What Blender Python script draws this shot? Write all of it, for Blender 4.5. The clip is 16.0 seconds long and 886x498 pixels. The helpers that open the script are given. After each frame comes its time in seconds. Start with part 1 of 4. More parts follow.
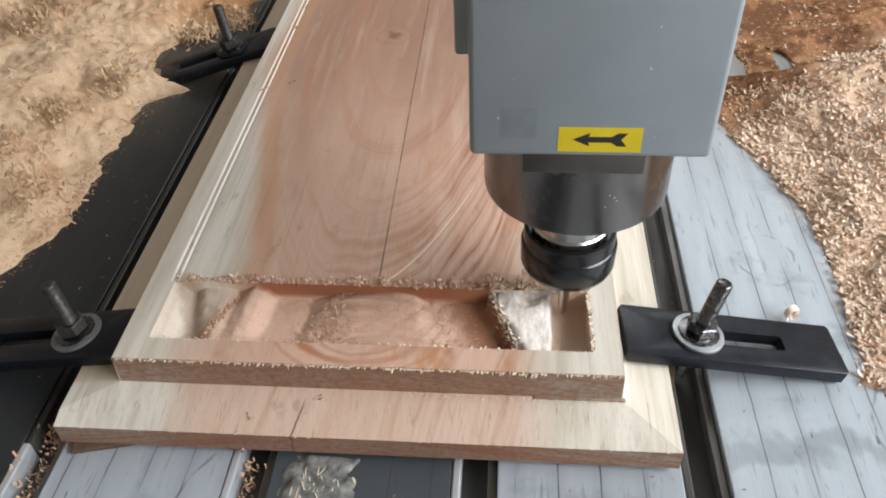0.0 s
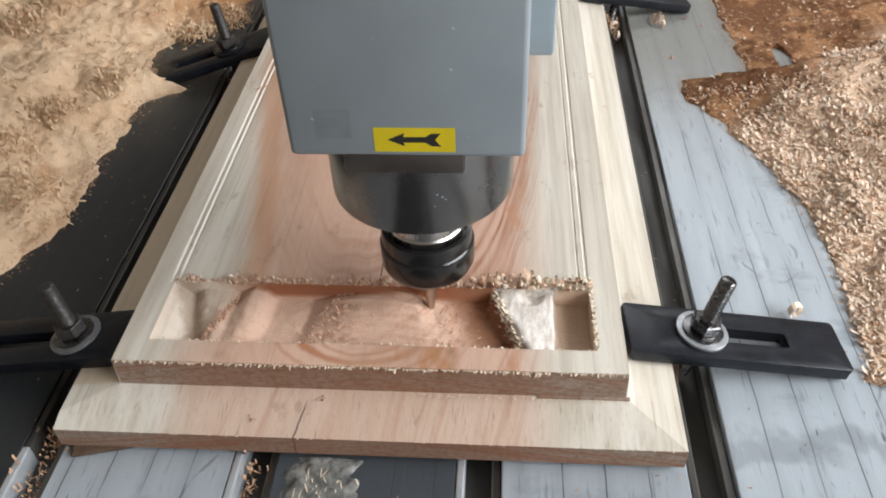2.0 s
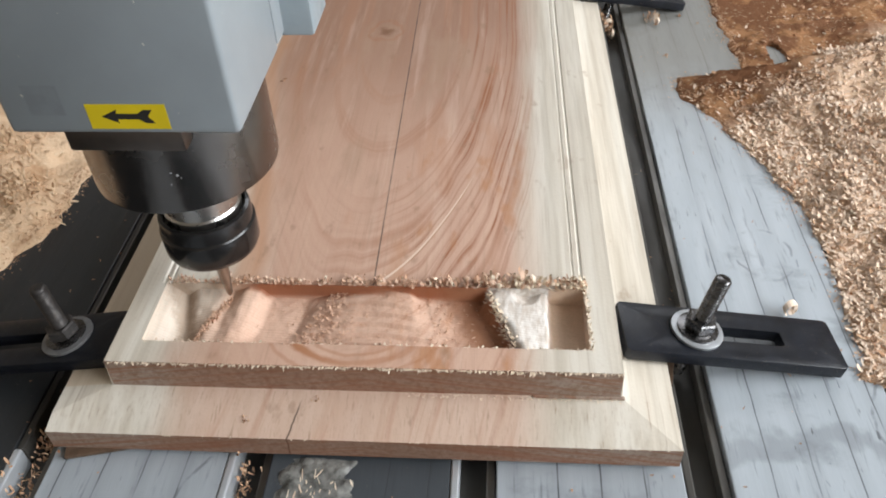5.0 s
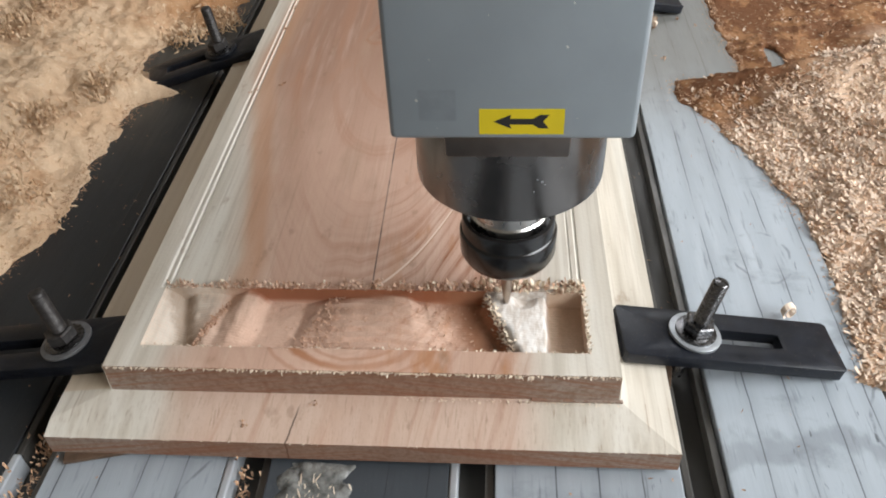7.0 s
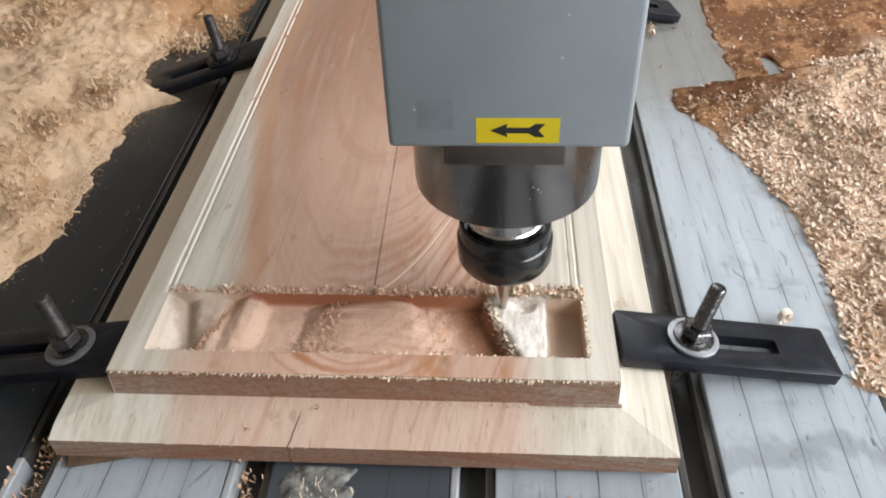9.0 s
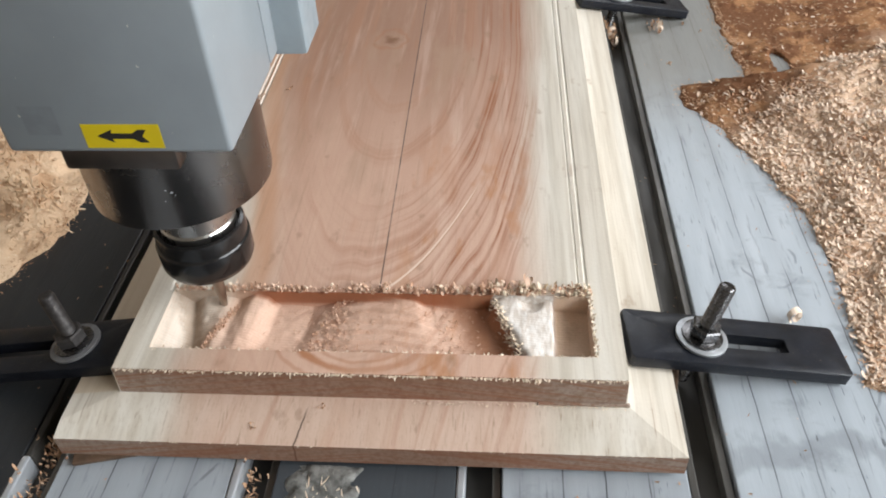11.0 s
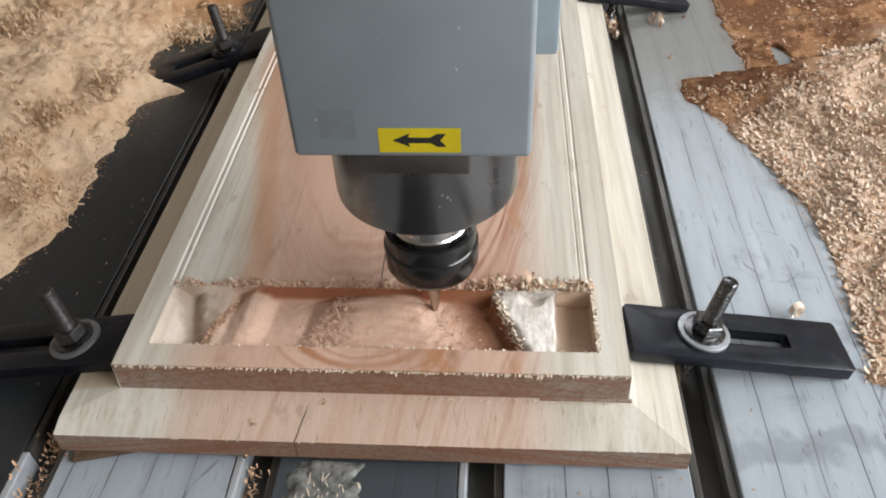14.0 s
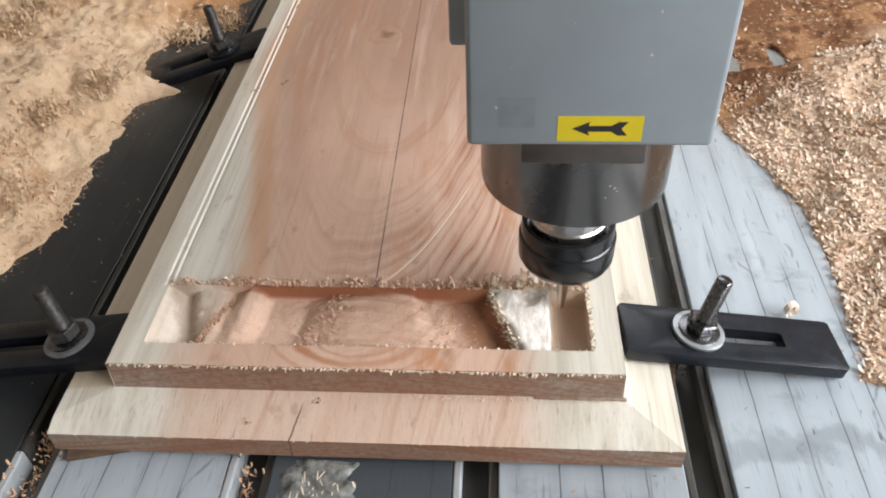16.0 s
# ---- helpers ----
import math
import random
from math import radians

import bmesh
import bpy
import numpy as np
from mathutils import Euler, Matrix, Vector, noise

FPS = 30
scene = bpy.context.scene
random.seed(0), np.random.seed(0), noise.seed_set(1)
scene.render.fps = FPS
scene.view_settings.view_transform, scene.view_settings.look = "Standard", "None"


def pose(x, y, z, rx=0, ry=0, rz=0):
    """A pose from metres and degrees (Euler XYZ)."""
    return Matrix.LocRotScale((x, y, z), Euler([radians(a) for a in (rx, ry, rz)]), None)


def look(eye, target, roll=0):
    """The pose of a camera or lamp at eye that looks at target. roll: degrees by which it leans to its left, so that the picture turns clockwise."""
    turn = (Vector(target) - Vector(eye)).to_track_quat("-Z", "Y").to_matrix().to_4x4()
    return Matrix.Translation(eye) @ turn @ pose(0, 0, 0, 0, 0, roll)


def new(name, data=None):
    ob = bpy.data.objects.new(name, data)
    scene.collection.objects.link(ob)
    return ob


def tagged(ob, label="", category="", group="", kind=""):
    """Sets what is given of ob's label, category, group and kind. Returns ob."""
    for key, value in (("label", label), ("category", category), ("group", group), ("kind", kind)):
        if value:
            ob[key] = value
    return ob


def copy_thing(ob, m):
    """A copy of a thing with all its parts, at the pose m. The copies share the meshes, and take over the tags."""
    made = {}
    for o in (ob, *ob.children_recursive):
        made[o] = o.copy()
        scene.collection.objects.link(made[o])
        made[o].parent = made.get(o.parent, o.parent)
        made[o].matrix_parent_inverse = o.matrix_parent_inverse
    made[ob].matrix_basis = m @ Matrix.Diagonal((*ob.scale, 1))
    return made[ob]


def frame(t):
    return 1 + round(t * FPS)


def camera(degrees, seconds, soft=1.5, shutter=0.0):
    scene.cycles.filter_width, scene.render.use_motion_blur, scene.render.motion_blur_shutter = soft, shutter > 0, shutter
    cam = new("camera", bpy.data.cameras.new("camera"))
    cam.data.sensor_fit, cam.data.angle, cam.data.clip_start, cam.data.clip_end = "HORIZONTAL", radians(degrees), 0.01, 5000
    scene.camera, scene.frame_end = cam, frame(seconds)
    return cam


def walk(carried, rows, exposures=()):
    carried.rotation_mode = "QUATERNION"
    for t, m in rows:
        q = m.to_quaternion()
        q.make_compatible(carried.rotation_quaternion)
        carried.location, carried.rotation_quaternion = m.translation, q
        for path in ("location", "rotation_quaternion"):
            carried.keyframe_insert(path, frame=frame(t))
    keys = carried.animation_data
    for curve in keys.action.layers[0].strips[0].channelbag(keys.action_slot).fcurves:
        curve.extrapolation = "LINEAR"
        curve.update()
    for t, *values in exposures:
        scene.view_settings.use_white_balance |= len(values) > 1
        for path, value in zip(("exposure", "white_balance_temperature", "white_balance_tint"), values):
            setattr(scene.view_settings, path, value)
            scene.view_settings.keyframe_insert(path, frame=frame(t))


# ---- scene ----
cam = camera(58.5, 16.0, soft=1.9)
PATH = [
    (0, (0.21415, -0.21163, 0.32569), (0.13676, 0.53065, -0.33991), -2.593),
    (0.5, (0.21234, -0.21098, 0.32556), (0.13741, 0.53280, -0.33866), -2.740),
    (1, (0.21045, -0.21143, 0.32236), (0.13420, 0.53352, -0.34038), -3.053),
    (1.5, (0.21085, -0.20915, 0.32437), (0.13218, 0.53126, -0.34316), -2.863),
    (2, (0.21132, -0.20943, 0.32408), (0.13816, 0.53169, -0.34329), -2.750),
    (2.5, (0.21208, -0.21154, 0.32300), (0.13961, 0.53289, -0.34075), -2.787),
    (3, (0.21026, -0.20968, 0.32458), (0.14035, 0.53202, -0.34250), -2.706),
    (3.5, (0.21257, -0.21059, 0.32250), (0.13871, 0.53404, -0.34088), -3.053),
    (4, (0.21134, -0.20894, 0.32360), (0.14340, 0.52997, -0.34677), -2.580),
    (6.5, (0.21416, -0.20750, 0.32292), (0.14507, 0.53479, -0.34359), -3.006),
    (7, (0.21335, -0.20759, 0.32415), (0.14489, 0.53456, -0.34258), -2.897),
    (7.5, (0.21335, -0.20929, 0.32389), (0.14725, 0.53537, -0.34027), -3.072),
    (8, (0.21220, -0.20919, 0.32436), (0.14267, 0.53525, -0.33969), -3.056),
    (8.5, (0.21159, -0.20977, 0.32638), (0.14217, 0.53557, -0.33668), -2.871),
    (9, (0.21219, -0.21165, 0.32658), (0.14619, 0.53684, -0.33328), -2.680),
    (11.5, (0.21055, -0.20835, 0.32523), (0.13725, 0.53516, -0.33947), -3.003),
    (12, (0.20883, -0.20786, 0.32611), (0.13777, 0.53426, -0.34038), -2.907),
    (12.5, (0.20861, -0.20696, 0.32426), (0.13677, 0.53418, -0.34323), -3.170),
    (13, (0.20798, -0.20408, 0.32270), (0.13394, 0.53181, -0.35035), -3.025),
    (13.5, (0.20992, -0.20676, 0.32251), (0.13561, 0.53386, -0.34529), -3.041),
    (14, (0.20990, -0.20736, 0.32445), (0.13921, 0.53289, -0.34415), -2.953),
    (14.5, (0.20997, -0.20856, 0.32445), (0.14049, 0.53653, -0.33888), -2.839),
    (15, (0.21141, -0.20777, 0.32351), (0.14197, 0.53401, -0.34353), -3.012),
    (15.5, (0.21107, -0.20902, 0.32406), (0.14606, 0.53120, -0.34515), -2.736),
    (16, (0.21095, -0.20894, 0.32298), (0.14395, 0.53427, -0.34272), -2.735),
]
EXPOSURE = [(0, 0.12), (0.5, 0.22), (1.0, 0.20), (1.5, 0.12), (2.5, 0.0), (4.0, 0.0), (6.5, 0.0), (7.5, 0.08), (8.0, 0.21),
            (9.0, 0.15), (11.5, 0.04), (12.5, 0.04), (14.0, -0.02), (14.5, 0.05), (15.0, 0.11), (15.5, 0.25), (16.0, 0.26)]
walk(cam, [(t, look(eye, target, roll)) for t, eye, target, roll in PATH], EXPOSURE)

# ---- world, window light and exposure ----
world = bpy.data.worlds.new("world")
scene.world = world
world.use_nodes = True
sky = world.node_tree.nodes.new("ShaderNodeTexSky")
sky.sky_type, sky.sun_disc = "NISHITA", False
sky.sun_elevation, sky.sun_rotation = radians(38), radians(100)
back = world.node_tree.nodes["Background"]
back.inputs["Strength"].default_value = 0.12
world.node_tree.links.new(sky.outputs["Color"], back.inputs["Color"])


def window_lamp(name, m, w, h, watts, colour):
    data = bpy.data.lights.new(name, "AREA")
    data.shape, data.size, data.size_y, data.energy, data.color = "RECTANGLE", w, h, watts, colour
    ob = new(name, data)
    ob.matrix_world = m
    return ob


window_lamp("window_light", look((1.62, -0.30, 0.86), (0.15, 0.10, 0.0)), 1.70, 0.76, 53, (0.95, 0.98, 1.0))
window_lamp("rear_window_light", look((0.8, 2.36, 1.88), (0.15, 0.2, 0.0)), 1.6, 0.86, 17, (0.97, 0.98, 1.0))


# ---- materials ----
class Nodes:
    """A small writer for node materials."""

    def __init__(self, name, rough=0.6, metal=0.0, colour=(0.5, 0.5, 0.5), spec=0.5):
        self.mat = bpy.data.materials.new(name)
        self.mat.use_nodes = True
        self.t = self.mat.node_tree
        self.b = self.t.nodes["Principled BSDF"]
        self.b.inputs["Roughness"].default_value = rough
        self.b.inputs["Metallic"].default_value = metal
        self.b.inputs["Base Color"].default_value = (*colour, 1)
        self.b.inputs["Specular IOR Level"].default_value = spec

    def put(self, value, socket):
        if hasattr(value, "is_output"):
            self.t.links.new(value, socket)
        elif isinstance(value, tuple) and len(value) == 3 and socket.type == "RGBA":
            socket.default_value = (*value, 1)
        else:
            socket.default_value = value

    def node(self, kind, out=0, props=None, **ins):
        n = self.t.nodes.new(kind)
        for k, v in (props or {}).items():
            setattr(n, k, v)
        for k, v in ins.items():
            key = int(k[1:]) if k[0] == "_" else k.replace("_", " ")
            self.put(v, n.inputs[key])
        return n.outputs[out]

    def math(self, op, a, b=0.0, c=0.0):
        return self.node("ShaderNodeMath", props={"operation": op}, _0=a, _1=b, _2=c)

    def coords(self, scale=(1, 1, 1), at=(0, 0, 0), kind="Object"):
        c = self.node("ShaderNodeTexCoord", kind)
        return self.node("ShaderNodeMapping", Vector=c, Scale=scale, Location=at)

    def noise(self, vec, scale, detail=4.0, rough=0.55, distort=0.0):
        return self.node("ShaderNodeTexNoise", Vector=vec, Scale=scale, Detail=detail, Roughness=rough, Distortion=distort)

    def span(self, v, a, b, lo=0.0, hi=1.0, smooth=True):
        n = self.t.nodes.new("ShaderNodeMapRange")
        n.interpolation_type = "SMOOTHSTEP" if smooth else "LINEAR"
        for s, x in zip(n.inputs[:5], (v, a, b, lo, hi)):
            self.put(x, s)
        return n.outputs[0]

    def mix(self, f, a, b, blend="MIX"):
        n = self.t.nodes.new("ShaderNodeMix")
        n.data_type, n.blend_type = "RGBA", blend
        self.put(f, n.inputs[0]), self.put(a, n.inputs[6]), self.put(b, n.inputs[7])
        return n.outputs[2]

    def colour(self, c):
        self.put(c, self.b.inputs["Base Color"])
        return self

    def rough(self, r):
        self.put(r, self.b.inputs["Roughness"])
        return self

    def bump(self, h, strength=0.3, dist=0.001, prior=None):
        ins = dict(Height=h, Strength=strength, Distance=dist)
        n = self.node("ShaderNodeBump", **ins)
        if prior is not None:
            self.t.links.new(prior, n.node.inputs["Normal"])
        self.t.links.new(n, self.b.inputs["Normal"])
        return n


def wood_material(name, end_grain=False, carved=False):
    """Planed board: grey-cream sapwood at both sides, pink heartwood with oval growth rings in the middle."""
    n = Nodes(name, rough=0.5, spec=0.35)
    p = n.coords()
    sep = n.t.nodes.new("ShaderNodeSeparateXYZ")
    n.t.links.new(p, sep.inputs[0])
    x, y, z = sep.outputs
    slow = n.noise(n.coords((14, 4, 14)), 1.0, 3.0)
    wob = n.noise(n.coords((30, 8, 30)), 1.0, 2.0)
    # oval ring field, straight beyond the middle of the ovals
    yy = n.math("MINIMUM", n.math("ADD", y, n.math("MULTIPLY", n.math("SUBTRACT", wob, 0.5), 0.03)), 0.36)
    u = n.math("DIVIDE", n.math("SUBTRACT", n.math("ADD", x, n.math("MULTIPLY", n.math("SUBTRACT", slow, 0.5), 0.012)), 0.138), 0.086)
    v = n.math("DIVIDE", n.math("SUBTRACT", yy, 0.36), 0.30)
    f = n.math("SQRT", n.math("ADD", n.math("MULTIPLY", u, u), n.math("MULTIPLY", v, v)))
    # on the sloping front margin the rings run out as straight streaks
    flat = n.span(y, 0.0248, 0.0254)
    slant = n.math("ADD", n.math("ADD", n.math("MULTIPLY", u, 0.8), 0.55), n.math("MULTIPLY", y, -2.2))
    f = n.math("ADD", n.math("MULTIPLY", f, flat), n.math("MULTIPLY", slant, n.math("SUBTRACT", 1.0, flat)))
    f = n.math("ADD", f, n.math("MULTIPLY", z, 1.5))
    streak = n.noise(n.coords((430, 10, 300)), 1.0, 4.0, 0.6)
    fine = n.noise(n.coords((240, 9, 120)), 1.0, 4.0)
    sap = n.mix(n.span(fine, 0.3, 0.7), (0.51, 0.455, 0.375), (0.64, 0.585, 0.50))
    sap = n.mix(n.span(n.noise(n.coords((75, 3, 75), (2, 0, 4)), 1.0, 3.0), 0.42, 0.66, 0.0, 0.8), sap, (0.70, 0.66, 0.585))
    sap = n.mix(n.span(n.noise(n.coords((110, 5, 110), (6, 1, 4)), 1.0, 3.0), 0.56, 0.70, 0.0, 0.45), sap, (0.43, 0.38, 0.305))
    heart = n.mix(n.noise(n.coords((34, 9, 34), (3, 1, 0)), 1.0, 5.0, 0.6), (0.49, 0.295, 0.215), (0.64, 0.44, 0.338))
    # heartwood darkens along the board, overhead shade put into its colour
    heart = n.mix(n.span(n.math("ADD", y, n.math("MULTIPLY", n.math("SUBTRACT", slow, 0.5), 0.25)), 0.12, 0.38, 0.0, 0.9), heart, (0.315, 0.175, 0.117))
    band = n.math("ADD", n.math("ADD", x, n.math("MULTIPLY", n.math("SUBTRACT", slow, 0.5), 0.03)), 0.0)
    # the change to heartwood drifts towards the edge along the board
    farness = n.math("MINIMUM", n.math("MAXIMUM", n.math("SUBTRACT", y, 0.10), 0.0), 0.20)
    lband = n.math("ADD", n.math("ADD", band, n.math("MULTIPLY", farness, 0.17)), n.span(y, 0.085, 0.03, -0.006, 0.012))
    left = n.span(lband, 0.052, 0.092)
    right = n.span(band, 0.246, 0.216)
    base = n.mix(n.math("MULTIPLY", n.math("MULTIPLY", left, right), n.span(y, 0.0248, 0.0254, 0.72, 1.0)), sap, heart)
    rings = n.noise(n.node("ShaderNodeCombineXYZ", X=n.math("MULTIPLY", f, 30.0), Y=n.math("MULTIPLY", y, 2.0), Z=n.math("MULTIPLY", z, 8.0)), 1.0, 3.0, 0.65)
    ring_dark = n.math("MULTIPLY", n.span(rings, 0.47, 0.66), n.span(f, 0.5, 0.9, 0.2, 1.0))
    # the rings come in bundles and break up along the grain
    bundle = n.span(n.noise(n.node("ShaderNodeCombineXYZ", X=n.math("MULTIPLY", f, 7.0), Y=n.math("MULTIPLY", y, 3.0), Z=3.0), 1.0, 2.0), 0.40, 0.60, 0.45, 1.0)
    broken = n.span(n.noise(n.coords((90, 26, 60), (3, 9, 1)), 1.0, 4.0, 0.6), 0.36, 0.62, 0.62, 1.15)
    ring_dark = n.math("MULTIPLY", ring_dark, n.math("MULTIPLY", bundle, broken))
    wide = n.span(n.noise(n.node("ShaderNodeCombineXYZ", X=n.math("MULTIPLY", f, 11.0), Y=n.math("MULTIPLY", y, 4.0), Z=9.0), 1.0, 3.0, 0.6), 0.50, 0.68, 0.0, 0.55)
    base = n.mix(n.math("MULTIPLY", wide, n.math("MULTIPLY", left, right)), base, (0.40, 0.205, 0.125))
    pale = n.span(n.noise(n.coords((120, 7, 60), (1, 4, 6)), 1.0, 5.0, 0.65), 0.52, 0.72, 0.0, 0.28)
    base = n.mix(n.math("MULTIPLY", pale, n.math("MULTIPLY", left, right)), base, (0.70, 0.53, 0.44))
    side = n.math("MULTIPLY", n.span(x, 0.10, 0.20, 0.12, 1.0), n.math("ADD", n.span(y, 0.0248, 0.0254, 0.30, 0.70), n.span(y, 0.03, 0.09, 0.0, 0.3)))
    fade = n.math("MULTIPLY", right, n.span(lband, 0.07, 0.09))
    base = n.mix(n.math("MULTIPLY", n.math("MULTIPLY", ring_dark, side), fade), base, (0.27, 0.090, 0.032))
    # orange stains and grey patches
    smear = n.span(n.noise(n.coords((26, 7, 26), (5, 2, 7)), 1.0, 5.0, 0.65), 0.52, 0.68, 0.0, 0.55)
    base = n.mix(n.math("MULTIPLY", smear, n.math("MULTIPLY", left, right)), base, (0.40, 0.265, 0.185))
    st = n.span(n.noise(n.coords((40, 13, 40), (1, 5, 2)), 1.0, 3.0), 0.57, 0.70, 0.0, 0.22)
    rust = n.math("MULTIPLY", n.span(n.noise(n.coords((70, 22, 40), (4, 7, 2)), 1.0, 4.0, 0.6), 0.50, 0.64, 0.0, 0.6), n.math("MULTIPLY", n.span(x, 0.145, 0.172), n.math("MULTIPLY", n.span(y, 0.25, 0.17), flat)))
    base = n.mix(n.math("MULTIPLY", rust, right), base, (0.43, 0.19, 0.075))
    base = n.mix(n.math("MULTIPLY", n.math("MULTIPLY", st, n.span(y, 0.03, 0.08, 0.45, 1.0)), n.math("MULTIPLY", left, right)), base, (0.42, 0.18, 0.08))
    seam = n.span(n.math("ABSOLUTE", n.math("SUBTRACT", lband, 0.074)), 0.011, 0.002, 0.0, 0.50)
    base = n.mix(n.math("MULTIPLY", seam, n.span(y, 0.035, 0.10, 0.1, 1.0)), base, (0.47, 0.21, 0.09))
    base = n.mix(n.math("MULTIPLY", n.span(streak, 0.56, 0.76), n.span(y, 0.0248, 0.0254, 0.62, 0.26)), base, (0.25, 0.16, 0.09))
    base = n.mix(n.span(n.noise(n.coords((85, 45, 85), (9, 0, 0)), 1.0, 5.0), 0.62, 0.72, 0.0, 0.4), base, (0.27, 0.165, 0.10))
    hair = n.noise(n.coords((1100, 28, 900), (4, 4, 1)), 1.0, 3.0, 0.6)
    base = n.mix(n.span(hair, 0.52, 0.72, 0.0, 0.20), base, (0.27, 0.155, 0.095))
    # knot
    kx, ky = n.math("SUBTRACT", x, 0.1235), n.math("MULTIPLY", n.math("SUBTRACT", y, 0.361), 0.8)
    k = n.math("SQRT", n.math("ADD", n.math("MULTIPLY", kx, kx), n.math("MULTIPLY", ky, ky)))
    k = n.math("ADD", k, n.math("MULTIPLY", n.math("SUBTRACT", n.noise(p, 110.0, 4.0), 0.5), 0.016))
    base = n.mix(n.span(k, 0.0080, 0.001, 0.0, 0.8), base, (0.17, 0.07, 0.03))
    base = n.mix(n.span(n.math("ABSOLUTE", n.math("SUBTRACT", k, 0.0125)), 0.003, 0.0, 0.0, 0.5), base, (0.36, 0.16, 0.08))
    # growth rings cut across as arcs at the recess's front rim
    ax, ay = n.math("DIVIDE", n.math("SUBTRACT", x, 0.1440), 0.030), n.math("DIVIDE", n.math("SUBTRACT", y, 0.0450), 0.0175)
    ar = n.math("SQRT", n.math("ADD", n.math("MULTIPLY", ax, ax), n.math("MULTIPLY", ay, ay)))
    ar = n.math("ADD", ar, n.math("MULTIPLY", n.math("SUBTRACT", n.noise(n.coords((60, 60, 60), (2, 2, 2)), 1.0, 3.0), 0.5), 0.30))
    limb = n.span(x, 0.150, 0.118, 0.55, 1.0)
    arcs = n.math("MULTIPLY", n.span(n.math("ABSOLUTE", n.math("SUBTRACT", ar, 1.0)), 0.15, 0.03, 0.0, 0.85), limb)
    arcs = n.math("MAXIMUM", arcs, n.span(n.math("ABSOLUTE", n.math("SUBTRACT", ar, 0.70)), 0.08, 0.01, 0.0, 0.40))
    arcs = n.math("MAXIMUM", arcs, n.span(n.math("ABSOLUTE", n.math("SUBTRACT", ar, 1.38)), 0.07, 0.01, 0.0, 0.35))
    arcs = n.math("MULTIPLY", arcs, n.math("MULTIPLY", n.span(y, 0.0440, 0.0395), flat))
    base = n.mix(arcs, base, (0.36, 0.145, 0.058))
    if not end_grain and not carved:
        # freshly cut, paler wood in the four grooves, with their highlights painted in
        for gx in (0.0386, 0.0420, 0.2516, 0.2556):
            cut = n.math("MULTIPLY", n.span(n.math("ABSOLUTE", n.math("SUBTRACT", x, gx)), 0.0012, 0.0007, 0.0, 0.6), n.math("MULTIPLY", n.span(z, 0.0355, 0.0360), n.span(y, 0.0790, 0.0795)))
            base = n.mix(cut, base, (0.86, 0.82, 0.74))
        # the left outer margin is mixed towards a browner tone
        base = n.mix(n.math("MULTIPLY", n.span(n.math("ADD", x, n.math("MULTIPLY", n.math("SUBTRACT", slow, 0.5), 0.004)), 0.0268, 0.0255, 0.0, 0.55), flat), base, (0.56, 0.42, 0.27))
        # pale bruised line that follows a ring
        px = n.math("SUBTRACT", x, 0.1490)
        bend = n.math("ADD", 0.0800, n.math("ADD", n.math("MULTIPLY", px, 0.827), n.math("MULTIPLY", n.math("MULTIPLY", px, px), 22.5)))
        bend = n.math("SUBTRACT", n.math("ADD", y, n.math("MULTIPLY", n.math("SUBTRACT", wob, 0.5), 0.004)), bend)
        bruise = n.math("MULTIPLY", n.span(n.math("ABSOLUTE", bend), 0.0016, 0.0005, 0.0, 0.75), n.math("MULTIPLY", n.span(x, 0.149, 0.156), n.span(x, 0.199, 0.190)))
        base = n.mix(bruise, base, (0.80, 0.66, 0.55))
        shade = n.math("MULTIPLY", n.span(n.math("ABSOLUTE", n.math("ADD", bend, 0.0022)), 0.0012, 0.0004, 0.0, 0.6), n.math("MULTIPLY", n.span(x, 0.160, 0.170), n.span(x, 0.200, 0.190)))
        base = n.mix(shade, base, (0.36, 0.19, 0.11))
        # pencil line down the middle
        lx = n.math("SUBTRACT", x, n.math("SUBTRACT", 0.1488, n.math("MULTIPLY", n.math("SUBTRACT", y, 0.085), 0.0085)))
        pen = n.math("MULTIPLY", n.span(n.math("ABSOLUTE", lx), 0.00055, 0.0002), n.math("MULTIPLY", n.span(z, 0.0370, 0.0374), n.span(y, 0.079, 0.080)))
        base = n.mix(n.math("MULTIPLY", pen, n.span(n.noise(n.coords((200, 60, 1)), 1.0), 0.3, 0.6, 0.45, 0.95)), base, (0.06, 0.045, 0.04))
    # end crack
    cx = n.math("SUBTRACT", n.math("ADD", x, n.math("MULTIPLY", n.math("SUBTRACT", n.noise(n.coords((1, 130, 130)), 1.0), 0.5), 0.003)), n.math("ADD", 0.1160, n.math("MULTIPLY", y, 0.22)))
    base = n.mix(n.math("MULTIPLY", n.span(n.math("ABSOLUTE", cx), 0.0006, 0.0002), n.span(y, 0.021, 0.012, 0.0, 0.85)), base, (0.04, 0.025, 0.015))
    if end_grain:
        # end grain pores; this brown also holds the front wall's shade
        pores = n.noise(n.coords((350, 350, 420)), 1.0, 4.0)
        base = n.mix(n.span(pores, 0.40, 0.7, 0.66, 0.82), base, (0.160, 0.072, 0.038))
        lean = n.math("ADD", n.math("MULTIPLY", z, 900.0), n.math("MULTIPLY", n.math("ABSOLUTE", n.math("SUBTRACT", x, 0.150)), 130.0))
        arcs = n.noise(n.node("ShaderNodeCombineXYZ", X=n.math("MULTIPLY", lean, 0.55), Y=n.math("MULTIPLY", slow, 3.0), Z=0.0), 1.0, 3.0, 0.6)
        base = n.mix(n.span(arcs, 0.48, 0.66, 0.0, 0.6), base, (0.25, 0.085, 0.034))
        n.rough(0.8)
    elif carved:
